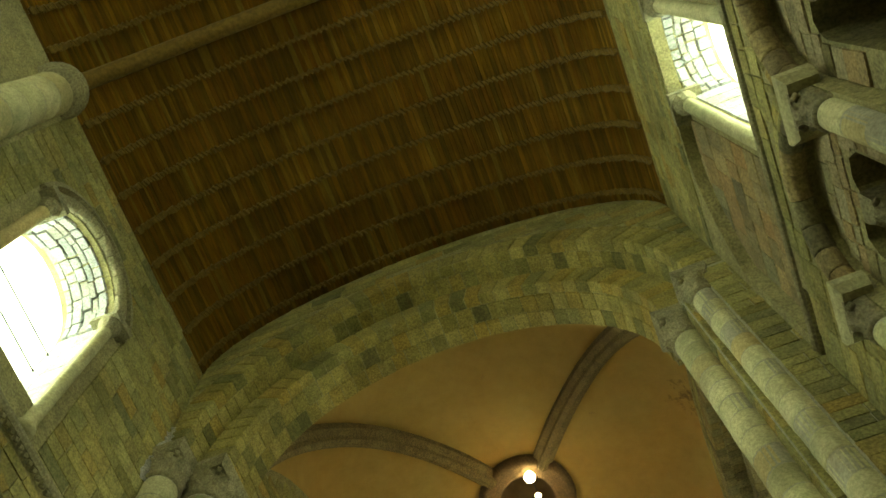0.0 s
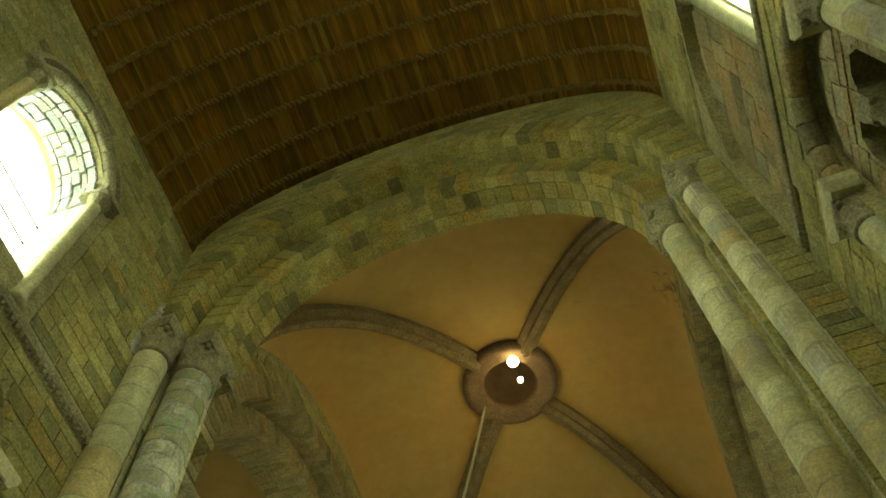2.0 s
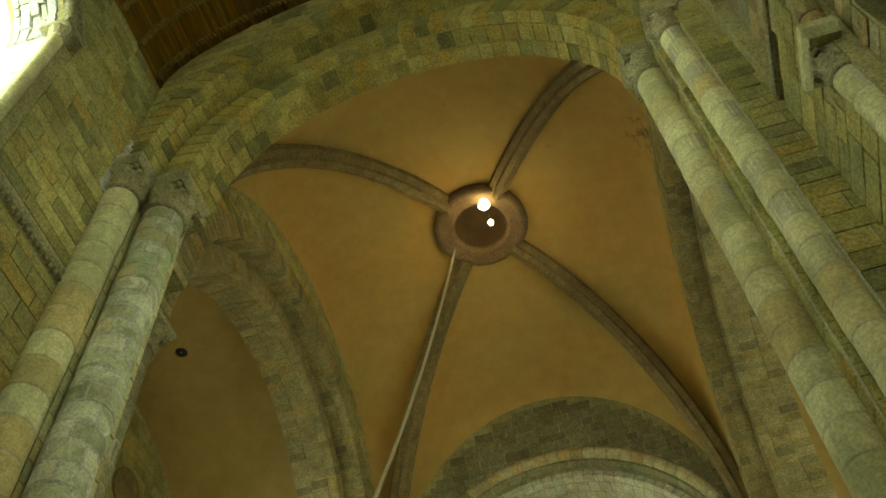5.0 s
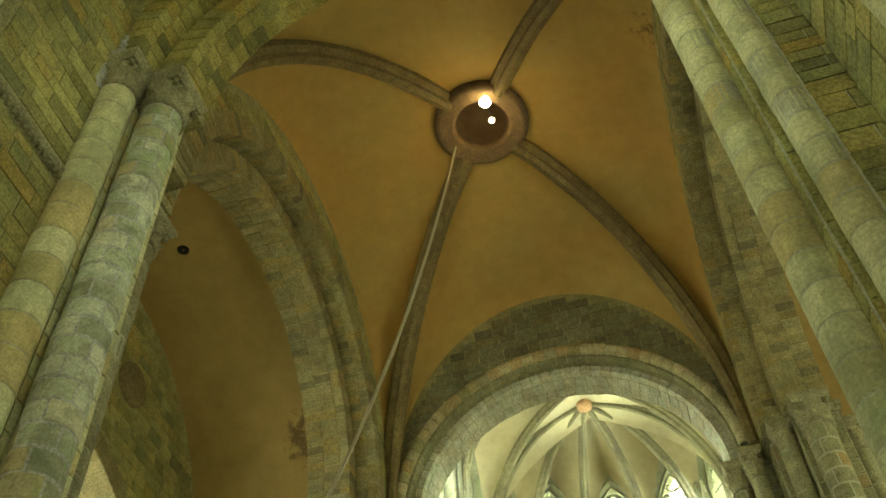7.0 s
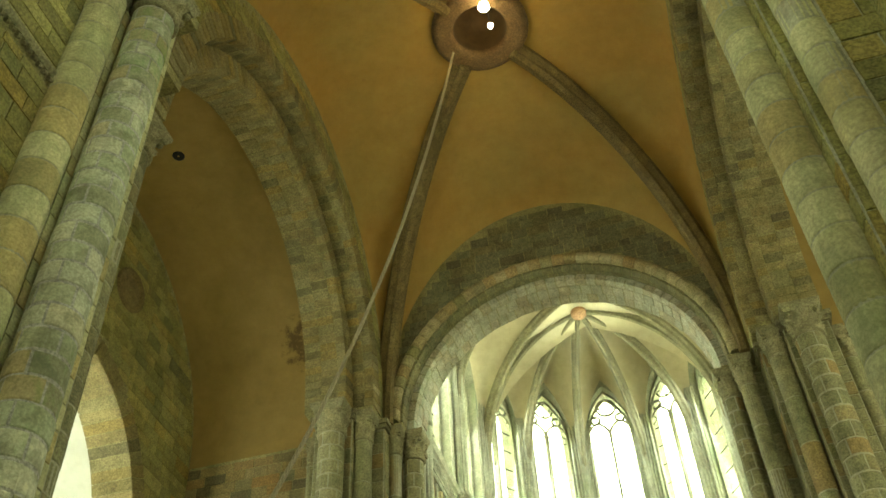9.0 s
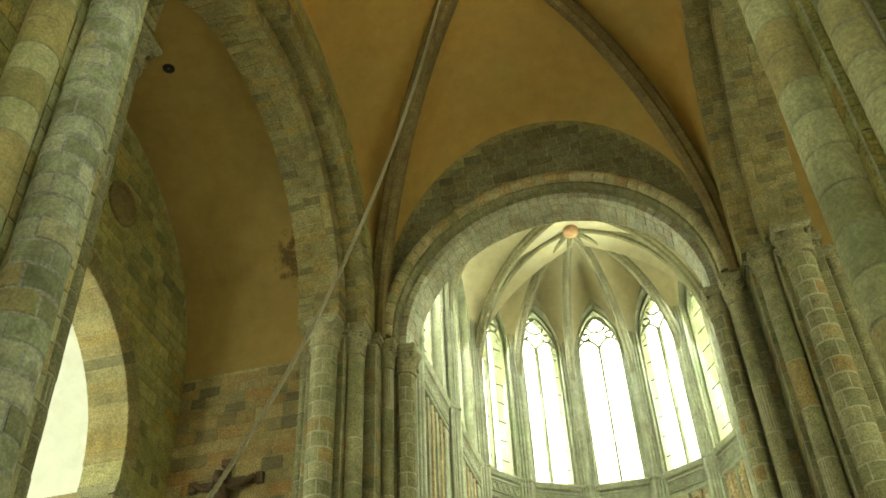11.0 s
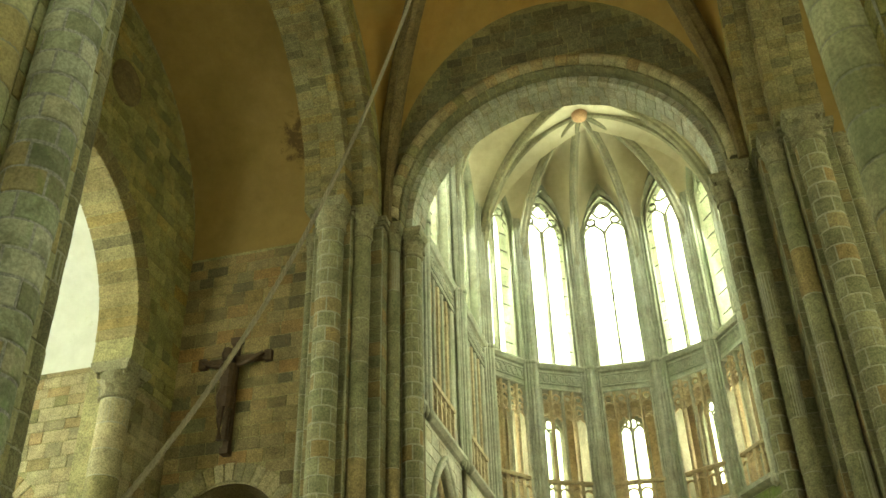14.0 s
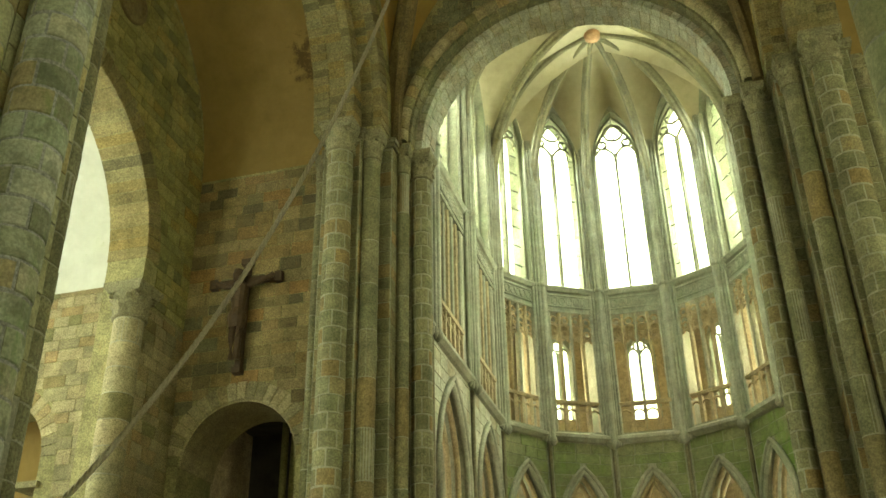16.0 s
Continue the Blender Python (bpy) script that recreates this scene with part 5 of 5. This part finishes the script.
# ---- nave windows ----
def nave_window(plane, c, r, z0, zs, side, depth, label):
    w = thing("window", label, "window", "nave windows", "", plane.at(c, z0, 0))
    def at(a, z, d=0.0): return plane.u * a + Vector((0, 0, z)) + plane.n * d
    H = zs - z0
    for s in (-1, 1):
        col = Shape()
        p = at(s * (r + 0.02), 0, 0.02)
        col.turned(p.x, p.y, [(0.02, -0.46), (0.12, -0.46), (0.12, -0.38), (0.085, -0.3), (0.085, H - 0.2)], 12)
        part("colonnette", col, M_SHAFT, w, "pale round colonnette", True)
        cb = Shape()
        cb.turned(p.x, p.y, [(0.09, H - 0.24), (0.11, H - 0.22), (0.09, H - 0.19), (0.15, H - 0.03)], 12)
        q = at(s * (r + 0.06), 0, 0.0)
        cb.box(q.x - 0.19, q.x + 0.19, q.y - 0.19, q.y + 0.19, H - 0.03, H + 0.08)
        part("capital", cb, M_CARVED, w)
    roll_stones(w, Plane((0, 0, 0), plane.u), 0, H + 0.06, r + 0.06, 0.1, 0.02, 9, M_CARVED, 4)
    hood = [at((r + 0.26) * math.cos(math.pi * k / 24), H + 0.06 + (r + 0.26) * math.sin(math.pi * k / 24), 0.02) for k in range(25)]
    part("hood_mould", Shape().sweep(hood, [(-0.04, -0.05), (0.05, -0.05), (0.07, 0.03), (-0.04, 0.05)], plane.n), M_CARVED, w)
    pts = [at(-r, 0, -depth), at(r, 0, -depth)] + [at(r * math.cos(math.pi * k / 16), H + r * math.sin(math.pi * k / 16), -depth) for k in range(17)]
    n = len(pts)
    pane = part("pane", Shape().add(pts + [p - plane.n * 0.01 for p in pts], [tuple(range(n)), tuple(range(2 * n - 1, n - 1, -1))]), M_GLASS, w)
    pane.visible_shadow = False
    for k in range(1, 5):
        part("saddle_bar", Shape().tube([at(-r, k * H / 5, -depth + 0.03), at(r, k * H / 5, -depth + 0.03)], 0.012, 5), M_LEAD, w)
    return w

for k in (-2, -1, 0):
    nave_window(pl, LW[0] + k * BAY, LW[1], 10.5, LW[2], 1, 0.66, "round-headed nave window, bright with daylight, between small colonnettes")
    nave_window(pr2, -(RW[0] + k * BAY), RW[1], STR_R + 0.35, RW[2], -1, 0.55, "round-headed nave window with pale colonnettes and deep splay")
# rough splay stones in the window soffits
for (pp, c, r, zs, dep) in ((pl, LW[0], LW[1], LW[2], 0.72), (pr2, -RW[0], RW[1], RW[2], 0.6)):
    par = nave_l if pp is pl else nave_r
    rr = random.Random(9)
    d0 = 0.08
    while d0 < dep - 0.06:
        d1 = min(d0 + rr.uniform(0.09, 0.17), dep)
        a0 = 0.0
        while a0 < 180:
            a1 = min(a0 + rr.uniform(9, 24), 180)
            a1 = 180 if a1 > 172 else a1
            voussoirs(par, pp, c, zs, r - 0.03 - rr.uniform(0, 0.035), r + 0.02, -d1 + rr.uniform(0.004, 0.02), -d0, 1, M_WHITISH, (a0 + rr.uniform(0, 0.8), a1), seed=int(a0))
            a0 = a1
        d0 = d1

# whitish blocks on the window jambs; strong daylight is put into their colour
for par, a0, a1, z0, c, r, zs in ((nave_l, XL - 0.70, XL - 0.1, 10.5, LW[0], LW[1], LW[2]), (nave_r, XR + REC + 0.1, XR + REC + 0.58, STR_R + 0.35, RW[0], RW[1], RW[2])):
    ashlar(par, facing_west(c + r), a0, a1, z0, zs, course=(0.3, 0.5), length=(0.22, 0.4), mat=M_WHITISH, seed=91)
    ashlar(par, facing_east(c - r), -a1, -a0, z0, zs, course=(0.3, 0.5), length=(0.22, 0.4), mat=M_WHITISH, seed=92)

# gallery arches of the nave's right wall
def gallery_pair(plane, mid, sgn, zs, r, off, parent, seed):
    for s in (-1, 1):
        c = mid + s * off
        roll_stones(parent, plane, c, zs, r + 0.02, 0.10, 0.0, 9, M_OCHRE, seed + s)
        roll_stones(parent, plane, c, zs, r + 0.16, 0.035, 0.01, 13, M_STONE, seed + s + 5, 7)
        voussoirs(parent, plane, c, zs, r + 0.18, r + 0.36, -0.02, 0.012, 15, M_STONE, seed=seed + s)
    for s in (-1, 0, 1):
        q = plane.at(mid + s * 2 * off if s else mid, 0, 0.03)
        col = column(q.x, q.y, 6.3, zs, 0.11, "short gallery colonnette with a broad carved capital", 0.3, 0.17, M_SHAFT, seed + s, group="gallery colonnettes", base=True, cap_h=0.3)
        w, z = plane.u * 0.25, zs - 6.3
        def slab(e, zz): return [plane.n * 0.16 * e + w * e + Vector((0, 0, zz)), plane.n * 0.16 * e - w * e + Vector((0, 0, zz)), plane.n * -0.1 - w * e + Vector((0, 0, zz)), plane.n * -0.1 + w * e + Vector((0, 0, zz))]
        part("impost", Shape().hexa(slab(0.8, z - 0.158), slab(1.0, z - 0.08)).hexa(slab(1.0, z - 0.0795), slab(1.02, z + 0.004)), M_SHAFT, col, "broad chamfered impost slab")
    for s in (-1, 1):
        q = plane.at(mid + s * off, 0, -0.22)
        column(q.x, q.y, 6.3, zs - 0.2, 0.08, "small twin-opening colonnette of the gallery", 0.3, 0.13, M_SHAFT, seed + s, group="gallery colonnettes", base=True, cap_h=0.24)

for k in (-1, 0):
    gallery_pair(pr, -(TR[0] + k * BAY), 1, TR[3], TR[2], TR[1], nave_r, 70)
    gallery_pair(pl, LW[0] + k * BAY, 1, 8.5, 0.64, 0.825, nave_l, 80)
ashlar(nave_l, pl, -0.9, 4.42, 10.15, SPRING, clear_of(0.2, 4.42, [(LW[0] - LW[1] - 0.3, LW[0] + LW[1] + 0.3, 10.1, arch_top(LW[0], LW[1] + 0.3, LW[2]))]), seed=51)
ashlar(nave_l, pl, 0.2, 4.42, 8.9, 9.8, clear_of(0.2, 4.42, [(LW[0] + 0.825 - 0.95, LW[0] + 0.825 + 0.95, 0, arch_top(LW[0] + 0.825, 0.95, 8.5)), (LW[0] - 0.825 - 0.95, LW[0] - 0.825 + 0.95, 0, arch_top(LW[0] - 0.825, 0.95, 8.5))]), seed=52)
ashlar(nave_l, pl, 3.62, 4.42, 4.0, 8.9, seed=53)
ashlar(nave_r, pr2, -4.3, 0.5, STR_R + 0.1, 12.6, clear_of(-4.3, 0.5, [(-RW[0] - RW[1] - 0.22, -RW[0] + RW[1] + 0.22, STR_R, arch_top(-RW[0], RW[1] + 0.28, RW[2]))]), mat=M_OCHRE, seed=54, length=(0.2, 0.4), course=(0.25, 0.5))
ashlar(nave_r, pr, -4.42, 0.2, 12.7, SPRING, seed=55)
ashlar(nave_r, pr, -4.42, -3.35, 4.0, 9.3, seed=56)
gal_r = [(-TR[0] + k * TR[1] - TR[2] - 0.38, -TR[0] + k * TR[1] + TR[2] + 0.38, 0, arch_top(-TR[0] + k * TR[1], TR[2] + 0.38, TR[3])) for k in (-1, 1)]
ashlar(nave_r, pr, -3.34, 0.3, 8.0, 9.4, clear_of(-3.34, 0.3, gal_r), course=(0.16, 0.24), length=(0.2, 0.45), seed=57)
for k in (-1, 1):
    m0 = -TR[0] + k * TR[1]
    twin = [(m0 + q * 0.225 - 0.2, m0 + q * 0.225 + 0.2, 0, arch_top(m0 + q * 0.225, 0.2, 7.95)) for q in (-1, 1)]
    tymp = arch_top(m0, TR[2], TR[3])
    ashlar(nave_r, pr2, m0 - TR[2], m0 + TR[2], 7.4, 8.85, lambda lo, hi, t0=tymp, m1=m0, tw=twin: [q for a, b in (under(m1 - TR[2], m1 + TR[2], t0)(lo, hi) if hi > TR[3] else [(m1 - TR[2], m1 + TR[2])]) for q in clear_of(a, b, tw)(lo, hi)], course=(0.13, 0.2), length=(0.15, 0.34), mat=M_ASHLAR, seed=58 + k)

# ---- lamp, rope and crucifix ----
lamp = thing("ceiling_lamp", "bright bare bulb with a small second bulb below the vault ring", "lamp", "", "", (-1.39, 9.70, 18.02))
part("bulb", Shape().turned(0, 0, [(0.01, -0.15), (0.07, -0.13), (0.115, -0.05), (0.095, 0.04), (0.05, 0.1)], 14), M_BULB, lamp, "glowing white bulb", True)
part("holder", Shape().turned(0, 0, [(0.035, 0.09), (0.035, 0.22), (0.01, 0.24)], 10), M_IRON, lamp, "", True)
part("small_bulb", Shape().turned(0.02, 0.46, [(0.01, -0.07), (0.05, -0.05), (0.06, 0.0), (0.03, 0.06)], 12), M_BULB_SMALL, lamp, "small warm bulb", True)
part("bracket", Shape().tube([(0, 0, 0.23), (0.01, 0.2, 0.26), (0.02, 0.46, 0.07)], 0.012, 6), M_IRON, lamp)
glow_lamp = new("lamp_light", bpy.data.lights.new("lamp_light", "POINT"))
glow_lamp.data.energy, glow_lamp.data.color, glow_lamp.data.shadow_soft_size = 37, (1.0, 0.70, 0.35), 0.12
glow_lamp.location = (CXM + 0.05, CY - 0.35, RING_Z - 1.3)

A, B = Vector((-2.36, 10.35, 0)), Vector((-4.2, 5.53, 0))
rp = []
for k in range(72):
    f = -0.055 + k * 1.155 / 71
    rp.append(A.lerp(B, f) + Vector((0, 0, 16.94 - 21.27 * f + 8.53 * f * f - 0.93 * f ** 3)))
rope = thing("bell_rope", "long pale rope hanging slantwise from the vault ring", "rope", "", "", tuple(rp[-1]))
for ph in range(3):
    pts = []
    for k in range(len(rp) * 8 - 7):
        i, f = divmod(k, 8)
        p = rp[i].lerp(rp[min(i + 1, len(rp) - 1)], f / 8) - rp[-1]
        an = k * 0.55 + ph * 2.094
        pts.append(p + Vector((math.cos(an), math.sin(an), 0)) * 0.013)
    part("strand", Shape().tube(pts, 0.014, 5), M_ROPE, rope, "", True)

def crucifix():
    """A carved wooden cross with its statue, one plain mesh."""
    s = Shape()
    x, y, z = -7.95, TE - 0.06, 7.95
    s.box(x - 0.06, x + 0.06, y - 0.06, y + 0.05, z, z + 2.15)
    s.box(x - 0.66, x + 0.66, y - 0.06, y + 0.05, z + 1.7, z + 1.81)
    for dx, zz in ((-0.67, z + 1.76), (0.67, z + 1.76)):
        s.box(x + dx - 0.07, x + dx + 0.07, y - 0.07, y + 0.05, zz - 0.1, zz + 0.1)
    s.box(x - 0.11, x + 0.11, y - 0.07, y + 0.05, z + 2.1, z + 2.22)
    yb = y - 0.2
    for sg in (-1, 1):
        s.tube([(x - 0.02 + sg * 0.05, yb, z + 0.1), (x + sg * 0.07, yb - 0.06, z + 0.48), (x + sg * 0.07, yb, z + 0.9)], 0.062, 8)
    s.turned(x - 0.02, yb, [(0.14, z + 0.7), (0.16, z + 0.8), (0.18, z + 0.9), (0.17, z + 0.98), (0.12, z + 1.1), (0.17, z + 1.4), (0.18, z + 1.55), (0.06, z + 1.68)], 12)
    s.turned(x - 0.06, yb - 0.03, [(0.02, z + 1.63), (0.09, z + 1.7), (0.105, z + 1.8), (0.08, z + 1.9), (0.02, z + 1.93)], 12)
    for sg in (-1, 1):
        s.tube([(x + sg * 0.1, yb, z + 1.55), (x + sg * 0.34, yb + 0.02, z + 1.61), (x + sg * 0.62, yb + 0.08, z + 1.78)], 0.05, 8)
    s.box(x - 0.08, x + 0.08, y - 0.12, y + 0.05, z - 0.12, z)
    return tagged(part("crucifix", s, M_DARKWOOD), "dark carved wooden crucifix hanging on the stone wall", "crucifix")
crucifix()

# lime that has run down in the corner beside the northwest capitals
rg = random.Random(3)
rows = []
for k in range(26):
    f = k / 25
    z = 13.15 - 1.45 * f
    wd = 0.035 + 0.08 * f + rg.uniform(-0.025, 0.03)
    rows.append([(XL + 0.018, 4.42 - wd * 1.4, z), (XL + 0.045, 4.42 - wd * 0.6, z + rg.uniform(-0.01, 0.01)), (XL + 0.06, 4.40, z), (XL + wd * 0.6, 4.405, z + rg.uniform(-0.01, 0.01)), (XL + wd * 1.3, 4.43, z)])
part("lime_run", Shape().grid(rows), M_WHITISH, nave_l, "white run of lime over the masonry")

# small hole in the transept vault
part_hole = Shape().turned(-7.80, 10.05, [(0.02, 16.28), (0.10, 16.27), (0.12, 16.28), (0.12, 16.51)], 14)
tagged(part("vent_hole", part_hole, M_IRON, None, "", True), "small dark round hole in the plaster vault", "vent")

# bright sky seen through the windows, far outside
for name, (x0, x1, y0, y1) in (("backdrop_east", (-24, 18, 90, 90.2)), ("backdrop_north", (-24.2, -24, -60, 90)), ("backdrop_south", (18, 18.2, -60, 90))):
    setting(name, Shape().box(x0, x1, y0, y1, -30, 90), M_SKY, "bright white overcast sky outside the windows", "sky")

# ---- daylight in the window openings ----
for k in (-2, -1, 0):
    window_light("nave_window_light", (XL - 1.15, LW[0] + k * BAY, 12.1), (XL + 3, LW[0] + k * BAY, 12.0), 1.68, 3.3, 280, (0.86, 0.98, 1.0))
    window_light("nave_window_light", (XR + 1.1, RW[0] + k * BAY, 11.5), (XR - 3, RW[0] + k * BAY, 11.4), 1.2, 3.4, 200, (0.86, 0.98, 1.0))
window_light("west_window_light", (AX, -11.7, 11.0), (AX, 0, 9.0), 2.5, 5.5, 530)
for plane, L, m in planes:
    o = plane.at(m, 19.2, -0.62)
    window_light("choir_window_light", o, plane.at(m, 17.5, 4), 1.5, 5.8, 245, (0.80, 0.94, 1.0))
    window_light("gallery_window_light", plane.at(m, 12.8, -1.2), plane.at(m, 12.6, 3), 0.8, 2.4, 110, (1.0, 0.9, 0.7))
for i, (y0, y1) in enumerate(BAYS):
    for x, sg in ((CHX0, -1), (CHX1, 1)):
        window_light("choir_window_light", (x + sg * 0.9, (y0 + y1) / 2, 19.2), (x - sg * 4, (y0 + y1) / 2, 15.5), 2.0, 5.6, 350 if sg > 0 else 270, (0.84, 0.96, 1.0))
window_light("transept_window_fill_light", (-14.3, CY, 8.2), (-9, CY + 1.5, 8.0), 1.8, 4.5, 390, (0.9, 0.98, 1.0))
window_light("transept_window_fill_light", (-12.0, CY - TH + 0.05, 7.6), (-12.0, CY + 3, 8.5), 1.4, 3.6, 240, (0.9, 0.98, 1.0))
window_light("transept_window_fill_light", (10.3, CY, 9.0), (4, CY, 8.5), 2.0, 5.5, 340)
# two added fill lamps in the unseen west windows, aimed at the choir-side piers
window_light("transept_window_fill_light", (-7.9, CY - TH + 0.02, 8.6), (2.5, 14.0, 8.0), 1.2, 3.2, 250)
window_light("transept_window_fill_light", (5.1, CY - TH + 0.02, 8.6), (-6.0, 14.2, 8.0), 1.2, 3.2, 160)
